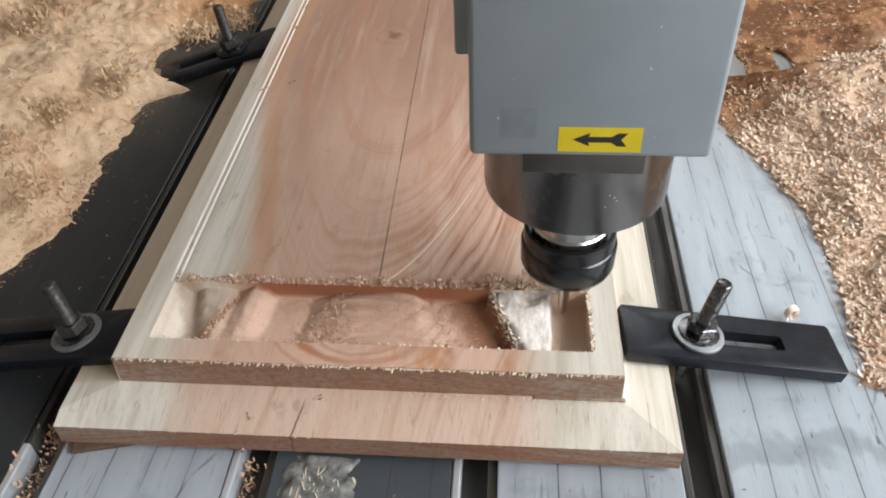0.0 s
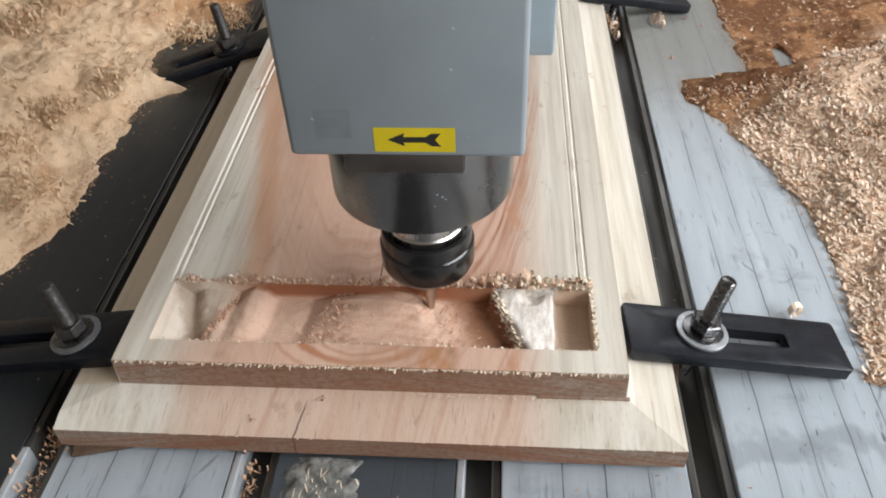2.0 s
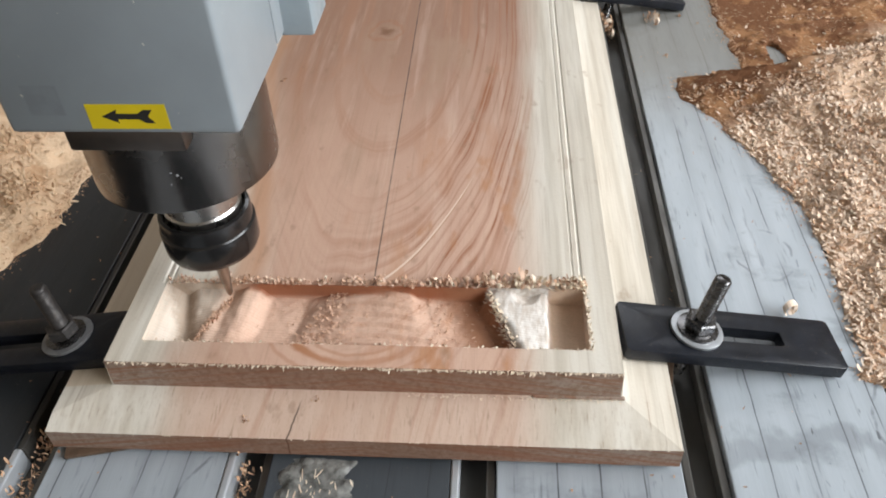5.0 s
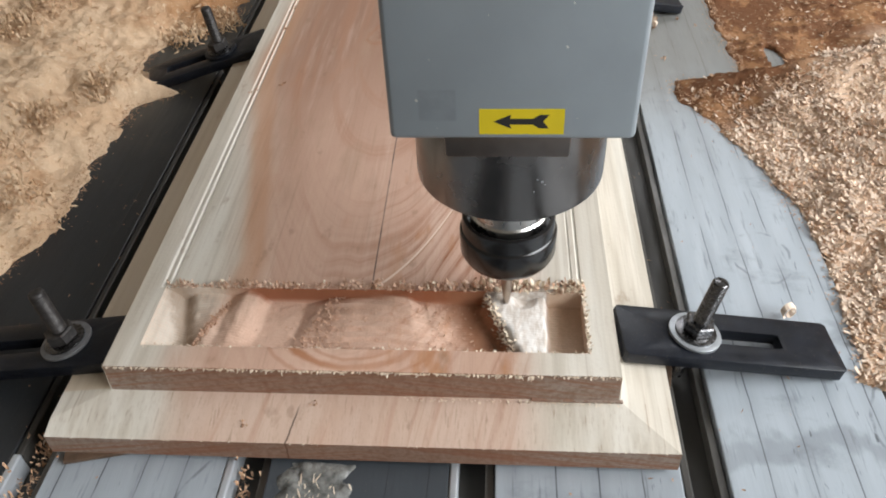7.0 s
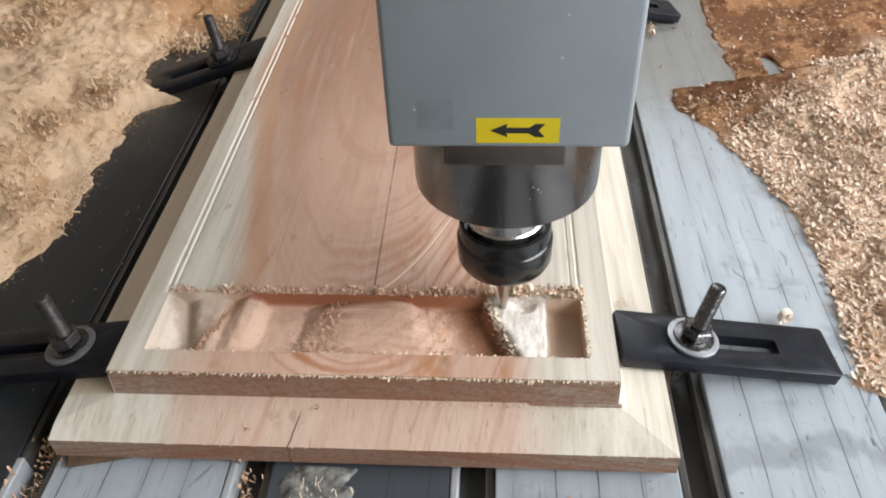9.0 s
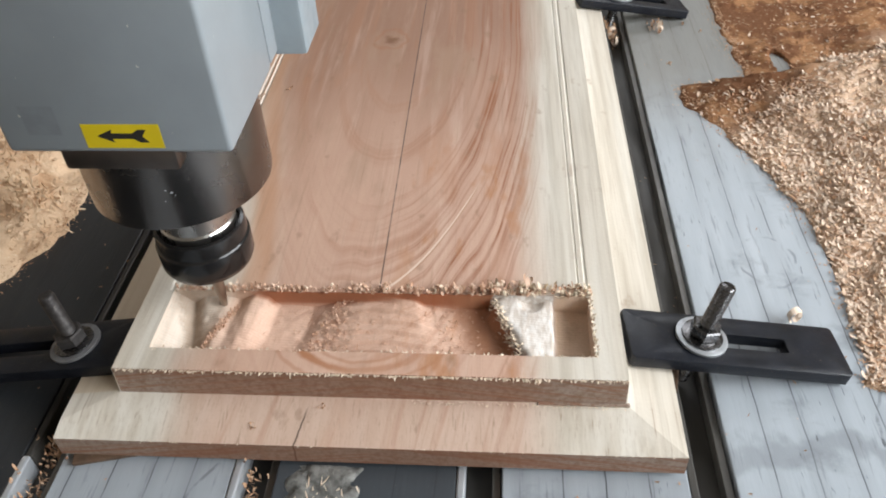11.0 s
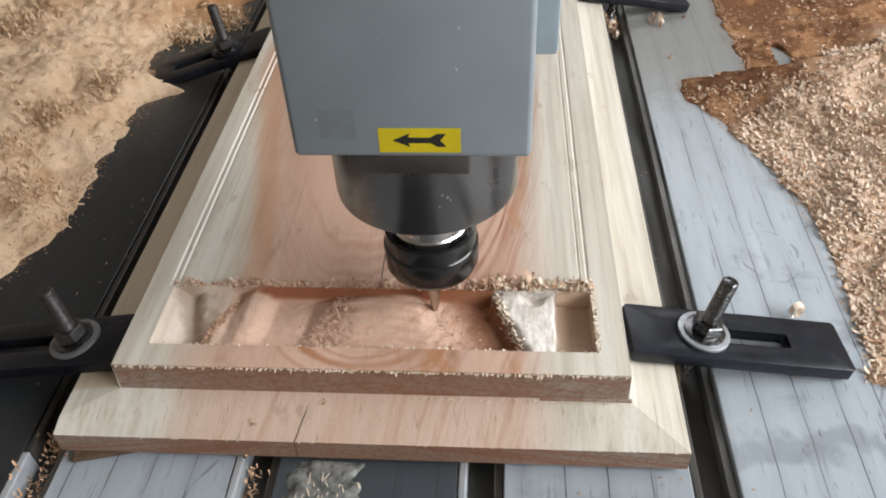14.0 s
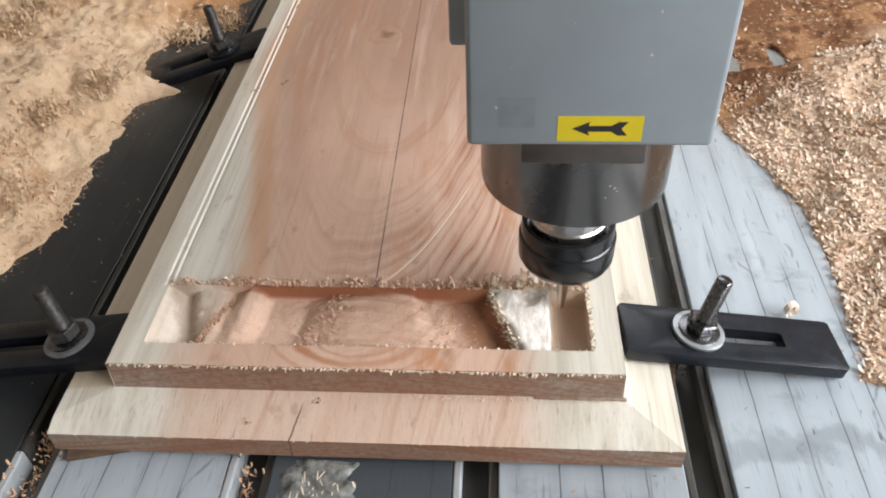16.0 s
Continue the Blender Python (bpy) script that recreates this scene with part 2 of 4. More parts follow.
        # right well's floor, its shade painted as a browner wood tone
        base = n.mix(n.span(x, 0.238, 0.241, 0.0, 0.85), base, (0.52, 0.38, 0.265))
        base = n.mix(n.span(n.noise(p, 900.0, 3.0), 0.3, 0.75, 0.15, 0.42), base, (0.76, 0.53, 0.40))
        # red heartwood of the rear wall, darkened by shade in the colour
        rear_red = n.math("MULTIPLY", n.span(z, 0.0270, 0.0315), n.math("MULTIPLY", n.span(y, 0.0750, 0.0782), n.math("MULTIPLY", n.span(x, 0.075, 0.09), n.span(x, 0.225, 0.21))))
        base = n.mix(n.math("MULTIPLY", rear_red, 0.9), base, (0.29, 0.095, 0.038))
        # dark heartwood slope, the ridge's shade on it and the floor painted in
        ragged = n.math("ADD", n.math("MULTIPLY", n.math("SUBTRACT", n.noise(p, 160.0, 4.0, 0.7), 0.5), 0.012), n.math("ADD", x, n.math("MULTIPLY", n.math("SUBTRACT", y, 0.058), 0.36)))
        base = n.mix(n.math("MULTIPLY", n.span(ragged, 0.186, 0.205, 0.0, 0.9), n.span(x, 0.240, 0.238)), base, (0.38, 0.175, 0.095))
        # torn white sapwood with a ragged edge
        base = n.mix(n.math("MULTIPLY", n.span(ragged, 0.2142, 0.2162), n.span(x, 0.2395, 0.2380, 0.0, 0.95)), base, n.mix(n.span(n.noise(n.coords((420, 130, 420), (3, 1, 2)), 1.0, 4.0, 0.6), 0.35, 0.65), (0.55, 0.49, 0.43), (0.74, 0.71, 0.67)))
        # brown band puts the left valley's shade into the colour
        base = n.mix(n.math("MULTIPLY", n.span(ragged, 0.046, 0.052), n.span(ragged, 0.064, 0.057, 0.0, 0.55)), base, (0.30, 0.20, 0.13))
        n.rough(0.7)
    else:
        n.rough(n.span(fine, 0.2, 0.8, 0.42, 0.62))
    n.colour(base)
    b = n.bump(streak, 0.10, 0.0006)
    n.bump(n.noise(n.coords((500, 500, 500)), 1.0, 3.0), 0.30 if carved else 0.16, 0.0006, b)
    return n.mat


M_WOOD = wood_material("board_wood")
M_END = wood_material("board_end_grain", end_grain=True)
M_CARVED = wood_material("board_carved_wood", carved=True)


def flake_material(name, a, b, c, rough=0.8):
    n = Nodes(name, rough=rough, spec=0.08)
    r = n.node("ShaderNodeNewGeometry", "Random Per Island")
    col = n.mix(n.span(r, 0.0, 0.7, smooth=False), a, b)
    col = n.mix(n.span(r, 0.72, 1.0, 0.0, 0.8, smooth=False), col, c)
    n.colour(n.mix(n.span(n.noise(n.coords(), 700.0), 0.45, 0.85, 0.0, 0.25), col, c))
    n.b.inputs["Subsurface Weight"].default_value = 0.0
    return n.mat


M_CHIP_PALE = flake_material("pale_chips", (0.73, 0.56, 0.43), (0.80, 0.665, 0.545), (0.54, 0.34, 0.21))
M_FIBRE = flake_material("torn_fibre", (0.74, 0.62, 0.48), (0.82, 0.72, 0.58), (0.60, 0.42, 0.30))
M_CHIP_TAN = flake_material("tan_chips", (0.66, 0.46, 0.29), (0.77, 0.59, 0.41), (0.42, 0.22, 0.10))
M_CHIP_EDGE = flake_material("edge_chips", (0.62, 0.40, 0.28), (0.74, 0.55, 0.43), (0.44, 0.23, 0.13))
M_CHIP_RECESS = flake_material("recess_chips", (0.60, 0.38, 0.26), (0.71, 0.49, 0.37), (0.40, 0.19, 0.09))
M_CHIP_PINK = flake_material("pink_chips", (0.48, 0.28, 0.17), (0.62, 0.42, 0.28), (0.28, 0.12, 0.055))


def dust_material(name, pale, mid, dark, split, red, slant, start):
    n = Nodes(name, rough=0.95, spec=0.05)
    p = n.coords()
    col = n.mix(n.span(n.noise(p, 22.0, 5.0, 0.6), 0.42, 0.62), pale, mid)
    col = n.mix(n.span(n.noise(n.coords((1, 1, 1), (4, 2, 0)), 11.0, 5.0, 0.62), split, split + 0.14, 0.0, 0.9), col, dark)
    # fine reddish heartwood dust lies at the far end of the heap
    sep = n.t.nodes.new("ShaderNodeSeparateXYZ")
    n.t.links.new(p, sep.inputs[0])
    d = n.math("SUBTRACT", sep.outputs[1], n.math("MULTIPLY", sep.outputs[0], slant))
    d = n.math("ADD", d, n.math("MULTIPLY", n.math("SUBTRACT", n.noise(p, 30.0, 4.0), 0.5), 0.14))
    col = n.mix(n.span(d, start, start + 0.07, 0.0, 0.92), col, red)
    pink = n.math("MULTIPLY", n.span(d, start, start + 0.07), n.span(n.noise(n.coords((1, 1, 1), (8, 3, 0)), 22.0, 6.0, 0.7), 0.48, 0.58, 0.0, 0.80))
    col = n.mix(pink, col, (0.38, 0.20, 0.10))
    grain = n.noise(p, 420.0, 5.0, 0.7)
    col = n.mix(n.span(grain, 0.56, 0.75, 0.0, 0.32), col, dark)
    col = n.mix(n.span(n.noise(n.coords((1, 1, 1), (1, 7, 0)), 300.0, 3.0), 0.58, 0.72, 0.0, 0.5), col, (0.78, 0.66, 0.48))
    n.colour(col)
    b = n.bump(grain, 0.5, 0.002)
    n.bump(n.noise(p, 130.0, 4.0, 0.6), 0.4, 0.005, b)
    return n.mat


M_DUST_L = dust_material("fine_sawdust", (0.70, 0.51, 0.345), (0.63, 0.43, 0.275), (0.42, 0.22, 0.105), 0.55, (0.40, 0.22, 0.11), -0.15, 0.40)
M_DUST_R = dust_material("coarse_sawdust", (0.66, 0.48, 0.345), (0.60, 0.41, 0.28), (0.36, 0.19, 0.10), 0.62, (0.135, 0.050, 0.019), 0.9, -0.10)


def strip_material(name, a, b, line, lines):
    """Bed strip of extruded plastic, scuffed along its length."""
    n = Nodes(name, rough=0.38, spec=0.5)
    p = n.coords()
    col = n.mix(n.noise(n.coords((35, 9, 35)), 1.0, 5.0), a, b)
    warp = n.noise(n.coords((8, 14, 1)), 1.0, 3.0)
    sep = n.t.nodes.new("ShaderNodeSeparateXYZ")
    n.t.links.new(p, sep.inputs[0])
    xs = n.math("ADD", n.math("DIVIDE", sep.outputs[0], 0.0195), n.math("MULTIPLY", warp, 0.22))
    tri = n.math("ABSOLUTE", n.math("SUBTRACT", n.math("FRACT", xs), 0.5))
    streak = n.math("MULTIPLY", n.span(tri, 0.026, 0.010), n.span(n.noise(n.coords((60, 14, 1), (2, 2, 0)), 1.0, 3.0), 0.38, 0.58, 0.0, 0.95))
    col = n.mix(n.math("MULTIPLY", streak, lines), col, line)
    soft = n.span(tri, 0.34, 0.03, 0.0, 0.28)
    col = n.mix(n.math("MULTIPLY", soft, n.math("MULTIPLY", lines, n.noise(n.coords((30, 5, 1), (7, 1, 0)), 1.0, 3.0))), col, line)
    scr = n.span(n.noise(n.coords((320, 30, 1), (0, 3, 0)), 1.0, 4.0), 0.56, 0.74, 0.0, 0.55)
    col = n.mix(n.math("MULTIPLY", scr, lines), col, line)
    blot = n.span(n.noise(n.coords((16, 26, 1), (5, 8, 0)), 1.0, 6.0, 0.65), 0.54, 0.70, 0.0, 0.36)
    col = n.mix(n.math("MULTIPLY", blot, lines), col, line)
    dash = n.math("MULTIPLY", n.span(n.noise(n.coords((420, 60, 1), (4, 9, 0)), 1.0, 2.0), 0.66, 0.72), n.span(n.noise(n.coords((20, 20, 1), (1, 3, 0)), 1.0, 2.0), 0.48, 0.6))
    col = n.mix(n.math("MULTIPLY", dash, lines), col, line)
    for cx, cy, rad in ((0.4150, 0.0300, 0.020), (0.3700, 0.1500, 0.016), (0.4300, -0.0100, 0.034), (0.0900, -0.0300, 0.024)):
        ex, ey = n.math("SUBTRACT", sep.outputs[0], cx), n.math("SUBTRACT", sep.outputs[1], cy)
        ring = n.math("SUBTRACT", n.math("SQRT", n.math("ADD", n.math("MULTIPLY", ex, ex), n.math("MULTIPLY", n.math("MULTIPLY", ey, ey), 0.5))), rad)
        ring = n.math("ADD", ring, n.math("MULTIPLY", n.math("SUBTRACT", n.noise(n.coords((40, 40, 1), (cx * 9, 0, 0)), 1.0, 2.0), 0.5), 0.008))
        scuff = n.math("MULTIPLY", n.span(n.math("ABSOLUTE", ring), 0.0011, 0.0003, 0.0, 0.55), n.span(n.noise(n.coords((90, 90, 1), (cx * 5, 3, 0)), 1.0, 3.0), 0.42, 0.58))
        col = n.mix(n.math("MULTIPLY", scuff, lines), col, line)
    rub = n.math("ADD", sep.outputs[1], n.math("MULTIPLY", n.math("SUBTRACT", n.noise(n.coords((45, 30, 1), (2, 6, 0)), 1.0, 4.0), 0.5), 0.05))
    rub = n.math("MULTIPLY", n.span(n.math("ABSOLUTE", n.math("SUBTRACT", rub, 0.018)), 0.012, 0.003, 0.0, 0.38), n.span(sep.outputs[0], 0.30, 0.33))
    col = n.mix(n.math("MULTIPLY", rub, lines), col, line)
    dust = n.span(n.noise(p, 1400.0, 2.0), 0.70, 0.78, 0.0, 0.5)
    col = n.mix(dust, col, (0.5, 0.42, 0.33))
    # darker, browner far end: overhead shade put into the colour, with thin dust
    farness = n.math("ADD", sep.outputs[1], n.math("MULTIPLY", n.math("SUBTRACT", n.noise(n.coords((12, 9, 1), (3, 6, 0)), 1.0, 5.0, 0.6), 0.5), 0.22))
    col = n.mix(n.math("MULTIPLY", n.span(farness, 0.20, 0.42, 0.0, 0.78), lines), col, (0.175, 0.160, 0.130))
    n.colour(col)
    n.rough(n.span(n.noise(n.coords((120, 18, 1)), 1.0, 4.0), 0.3, 0.75, 0.30, 0.55))
    n.bump(n.math("SUBTRACT", n.noise(n.coords((400, 40, 1)), 1.0, 3.0), n.math("MULTIPLY", streak, 0.8)), 0.18, 0.0008)
    return n.mat


M_STRIP = strip_material("grey_strip", (0.29, 0.32, 0.35), (0.385, 0.42, 0.455), (0.085, 0.095, 0.105), 1.0)
# same grey strip, lighter: the right side's sheen put into the colour
M_STRIP_SHEEN = strip_material("sheen_strip", (0.325, 0.365, 0.40), (0.43, 0.47, 0.51), (0.095, 0.105, 0.118), 0.95)
M_STRIP_MID = strip_material("slate_strip", (0.045, 0.052, 0.060), (0.065, 0.074, 0.084), (0.03, 0.03, 0.034), 0.4)
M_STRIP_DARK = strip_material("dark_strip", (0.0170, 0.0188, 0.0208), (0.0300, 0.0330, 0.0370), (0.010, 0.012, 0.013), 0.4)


def plain(name, colour, rough, metal=0.0, vary=0.12, scale=60.0, bump=0.0, stretch=(1, 1, 1), spec=0.5, dirt=None):
    n = Nodes(name, rough, metal, colour, spec)
    c = n.noise(n.coords(stretch), scale, 5.0, 0.6)
    dim = tuple(v * (1 - vary) for v in colour)
    lit = tuple(min(1, v * (1 + vary)) for v in colour)
    col = n.mix(n.span(c, 0.3, 0.7), dim, lit)
    if dirt:
        col = n.mix(n.span(n.noise(n.coords((1, 1, 1), (3, 3, 3)), 1500.0, 2.0), 0.69, 0.76, 0.0, 0.7), col, dirt)
    n.colour(col)
    n.rough(n.span(n.noise(n.coords(stretch, (5, 0, 1)), scale * 2.3, 4.0), 0.3, 0.7, rough * 0.82, min(1, rough * 1.2)))
    if bump:
        n.bump(n.noise(n.coords(stretch), scale * 8, 3.0), bump, 0.0006)
    return n.mat




def cover_paint():
    """Grey powder coat with the grey shadow of an old label."""
    n = Nodes("grey_powder_coat", 0.42)
    sep = n.t.nodes.new("ShaderNodeSeparateXYZ")
    n.t.links.new(n.coords(), sep.inputs[0])
    x, y, z = sep.outputs
    col = n.mix(n.span(n.noise(n.coords(), 25.0, 5.0, 0.6), 0.3, 0.7), (0.252, 0.280, 0.299), (0.278, 0.310, 0.331))
    box = n.math("MULTIPLY", n.span(n.math("ABSOLUTE", n.math("ADD", x, 0.0265)), 0.0072, 0.0060), n.span(n.math("ABSOLUTE", n.math("SUBTRACT", z, 0.1765)), 0.0068, 0.0056))
    worn_shade = n.span(n.noise(n.coords((1, 1, 1), (2, 1, 4)), 110.0, 3.0, 0.6), 0.30, 0.66, 0.08, 0.34)
    col = n.mix(n.math("MULTIPLY", n.math("MULTIPLY", box, worn_shade), n.span(y, -0.0420, -0.0425)), col, (0.135, 0.148, 0.160))
    speck = n.span(n.noise(n.coords((1, 1, 1), (7, 3, 1)), 260.0, 2.0), 0.755, 0.775, 0.0, 0.7)
    n.colour(n.mix(speck, col, (0.70, 0.66, 0.60)))
    n.bump(n.noise(n.coords(), 200.0, 3.0), 0.08, 0.0006)
    return n.mat


M_COVER = cover_paint()
M_COVER_DARK = plain("grey_bracket_paint", (0.28, 0.33, 0.36), 0.45, vary=0.06)
M_YELLOW = plain("yellow_label", (0.72, 0.55, 0.01), 0.45, vary=0.05)
M_BLACK_INK = plain("black_ink", (0.02, 0.018, 0.016), 0.5)
M_NOSE = plain("brushed_steel", (0.195, 0.180, 0.170), 0.24, 1.0, vary=0.06, scale=30.0)
M_NOSE_DARK = plain("dull_steel", (0.17, 0.145, 0.13), 0.42, 1.0, vary=0.12, scale=40.0)
M_SHAFT = plain("bright_steel", (0.52, 0.50, 0.475), 0.30, 1.0, vary=0.06)
M_NUT = plain("blackened_nut", (0.011, 0.0105, 0.0105), 0.20, 0.0, vary=0.3, dirt=(0.12, 0.085, 0.06))
M_BIT = plain("carbide_bit", (0.42, 0.36, 0.31), 0.35, 1.0, vary=0.2)
M_CLAMP = plain("blackened_clamp_steel", (0.0085, 0.010, 0.0145), 0.36, 0.0, vary=0.35, scale=90.0, bump=0.15, spec=0.35, dirt=(0.30, 0.23, 0.17))
M_BOLT = plain("dark_bolt_steel", (0.14, 0.138, 0.14), 0.27, 1.0, vary=0.2, scale=200.0)
M_WASHER = plain("zinc_washer", (0.42, 0.44, 0.46), 0.40, 0.7, vary=0.12, scale=150.0)
M_BOLT_DUSTY = plain("dusty_bolt_steel", (0.075, 0.07, 0.068), 0.52, 0.8, vary=0.3, scale=250.0, bump=0.2, dirt=(0.35, 0.28, 0.2))
# darker copy of the zinc washer, left side's shade in its colour
M_WASHER_SHADE = plain("shaded_washer", (0.17, 0.17, 0.175), 0.55, 0.3, vary=0.15, scale=150.0)
M_RAIL = plain("slot_rail_aluminium", (0.17, 0.165, 0.155), 0.45, 0.4, vary=0.25, scale=40.0, stretch=(1, 0.2, 1))
M_SLOT = plain("slot_aluminium", (0.066, 0.062, 0.056), 0.5, 0.3, vary=0.25, scale=40.0, stretch=(1, 0.2, 1))
M_LIP = plain("aluminium_lip", (0.62, 0.66, 0.70), 0.35, 0.6, vary=0.12, scale=60.0, stretch=(1, 0.3, 1))
M_SHIM = plain("brown_fibreboard", (0.10, 0.06, 0.036), 0.75, vary=0.2, scale=120.0, bump=0.2)
M_GLUE = plain("dried_glue", (0.17, 0.17, 0.16), 0.3, vary=0.5, scale=160.0, bump=0.25, dirt=(0.5, 0.36, 0.2))
M_WALL = plain("whitewashed_wall", (0.53, 0.475, 0.405), 0.9, vary=0.08, scale=4.0)
M_CEIL = plain("white_ceiling", (0.72, 0.71, 0.69), 0.9, vary=0.05, scale=4.0)
M_FLOOR = plain("concrete_floor", (0.27, 0.24, 0.205), 0.85, vary=0.2, scale=6.0)
M_FRAME = plain("machine_frame_paint", (0.30, 0.33, 0.35), 0.5, vary=0.08, scale=10.0)


# ---- mesh helpers ----
def empty(name, m=None):
    ob = new(name)
    if m is not None:
        ob.matrix_world = m
    return ob


def part(name, bm, material, parent=None, label="", smooth=None, m=None):
    """Links a bmesh, or a mesh, as one object, under its thing."""
    me = bm
    if isinstance(bm, bmesh.types.BMesh):
        me = bpy.data.meshes.new(name)
        bm.to_mesh(me)
        bm.free()
    if material is not None and not me.materials:
        me.materials.append(material)
    if smooth is not None:
        me.polygons.foreach_set("use_smooth", [True] * len(me.polygons))
        me.set_sharp_from_angle(angle=radians(smooth))
    ob = new(name, me)
    if parent is not None:
        ob.parent = parent
    if m is not None:
        ob.matrix_basis = m
    return tagged(ob, label=label) if label else ob


def from_arrays(name, verts, faces):
    me = bpy.data.meshes.new(name)
    me.from_pydata([tuple(v) for v in verts], [], [tuple(f) for f in faces])
    me.update()
    return me


def block(x0, x1, y0, y1, z0, z1, bevel=0.0, seg=2):
    bm = bmesh.new()
    bmesh.ops.create_cube(bm, size=1.0, matrix=Matrix.Translation(((x0 + x1) / 2, (y0 + y1) / 2, (z0 + z1) / 2)) @ Matrix.Diagonal((x1 - x0, y1 - y0, z1 - z0, 1)))
    if bevel:
        bmesh.ops.bevel(bm, geom=bm.edges[:], offset=bevel, segments=seg, profile=0.5, affect="EDGES")
    return bm


def lathe(profile, n=64):
    """A turned form about z, closed at both ends."""
    bm = bmesh.new()
    rings = []
    for r, z in profile:
        rings.append([bm.verts.new((r * math.cos(2 * math.pi * k / n), r * math.sin(2 * math.pi * k / n), z)) for k in range(n)])
    for a, b in zip(rings, rings[1:]):
        for k in range(n):
            bm.faces.new((a[k], a[(k + 1) % n], b[(k + 1) % n], b[k]))
    bm.faces.new(rings[0][::-1])
    bm.faces.new(rings[-1])
    bmesh.ops.recalc_face_normals(bm, faces=bm.faces[:])
    return bm


def plate(outline, holes, z0, z1, bevel=0.0):
    """A flat plate with holes."""
    bm = bmesh.new()
    for loop in (outline, *holes):
        vs = [bm.verts.new((x, y, z0)) for x, y in loop]
        for a, b in zip(vs, vs[1:] + vs[:1]):
            bm.edges.new((a, b))
    bmesh.ops.triangle_fill(bm, use_beauty=True, use_dissolve=False, edges=bm.edges[:])
    got = bmesh.ops.extrude_face_region(bm, geom=bm.faces[:])
    bmesh.ops.translate(bm, vec=(0, 0, z1 - z0), verts=[g for g in got["geom"] if isinstance(g, bmesh.types.BMVert)])
    bmesh.ops.recalc_face_normals(bm, faces=bm.faces[:])
    if bevel:
        edges = [e for e in bm.edges if len(e.link_faces) == 2 and e.calc_face_angle(0) > radians(50)]
        bmesh.ops.bevel(bm, geom=edges, offset=bevel, segments=2, profile=0.5, affect="EDGES")
    return bm


def disc_loop(cx, cy, r, n=32, a0=0.0, a1=2 * math.pi, closed=True):
    return [(cx + r * math.cos(a0 + (a1 - a0) * k / (n if closed else n - 1)), cy + r * math.sin(a0 + (a1 - a0) * k / (n if closed else n - 1))) for k in range(n)]


class Flakes:
    """Gathers many small bent wood shavings into one mesh."""

    def __init__(self, seed):
        self.rng, self.v, self.f = np.random.RandomState(seed), [], []

    def add(self, place, length, width, turn, up=0.0, lean=0.0, bend=1.0, steps=2):
        """One shaving: a strip that bends by bend radians on its way; its way starts along turn, tipped up."""
        ct, st = math.cos(turn), math.sin(turn)
        side = np.array((-st * math.cos(lean), ct * math.cos(lean), math.sin(lean)))
        base, p, a = len(self.v), np.array(place, float), up
        for k in range(steps + 1):
            w = width * (0.5 if 0 < k < steps else 0.3)
            self.v.append(p + side * w), self.v.append(p - side * w)
            p = p + np.array((ct * math.cos(a), st * math.cos(a), math.sin(a))) * (length / steps)
            a += bend / steps
        for k in range(steps):
            i = base + 2 * k
            self.f.append((i, i + 1, i + 3, i + 2))

    def mesh(self, name):
        return from_arrays(name, self.v, self.f)


# ---- the room round the machine ----
def room():
    x0, x1, y0, y1, z0, z1, t = -2.4, 1.66, -2.2, 2.4, -0.85, 2.6, 0.15
    tagged(part("floor", block(x0 - t, x1 + t, y0 - t, y1 + t, z0 - t, z0), M_FLOOR), "grey concrete workshop floor", "floor", kind="structure")
    tagged(part("ceiling", block(x0 - t, x1 + t, y0 - t, y1 + t, z1, z1 + t), M_CEIL), "white painted workshop ceiling", "ceiling", kind="structure")

    def wall(name, along, a0, a1, at, hole):
        bm = bmesh.new()
        h0, h1, v0, v1 = hole if hole else (a0, a0, z0, z0)
        pieces = [(a0, h0, z0, z1), (h1, a1, z0, z1), (h0, h1, z0, v0), (h0, h1, v1, z1)] if hole else [(a0, a1, z0, z1)]
        for p0, p1, q0, q1 in pieces:
            lo, hi = ((at, p0, q0), (at + t, p1, q1)) if along == "y" else ((p0, at, q0), (p1, at + t, q1))
            m = Matrix.Translation([(a + b) / 2 for a, b in zip(lo, hi)]) @ Matrix.Diagonal([b - a for a, b in zip(lo, hi)] + [1])
            bmesh.ops.create_cube(bm, size=1.0, matrix=m)
        tagged(part(name, bm, M_WALL), "whitewashed plaster workshop wall", "wall", kind="structure")

    wall("wall_east", "y", y0, y1, x1, (-1.20, 0.60, 0.40, 1.34))
    wall("wall_west", "y", y0, y1, x0 - t, None)
    wall("wall_north", "x", x0 - t, x1 + t, y1, (-0.05, 1.60, 1.42, 2.35))
    wall("wall_south", "x", x0 - t, x1 + t, y0 - t, None)


room()


# ---- machine bed ----
PITCH, SLOT, BED0, BED1 = 0.1068, 0.0170, -0.45, 1.05


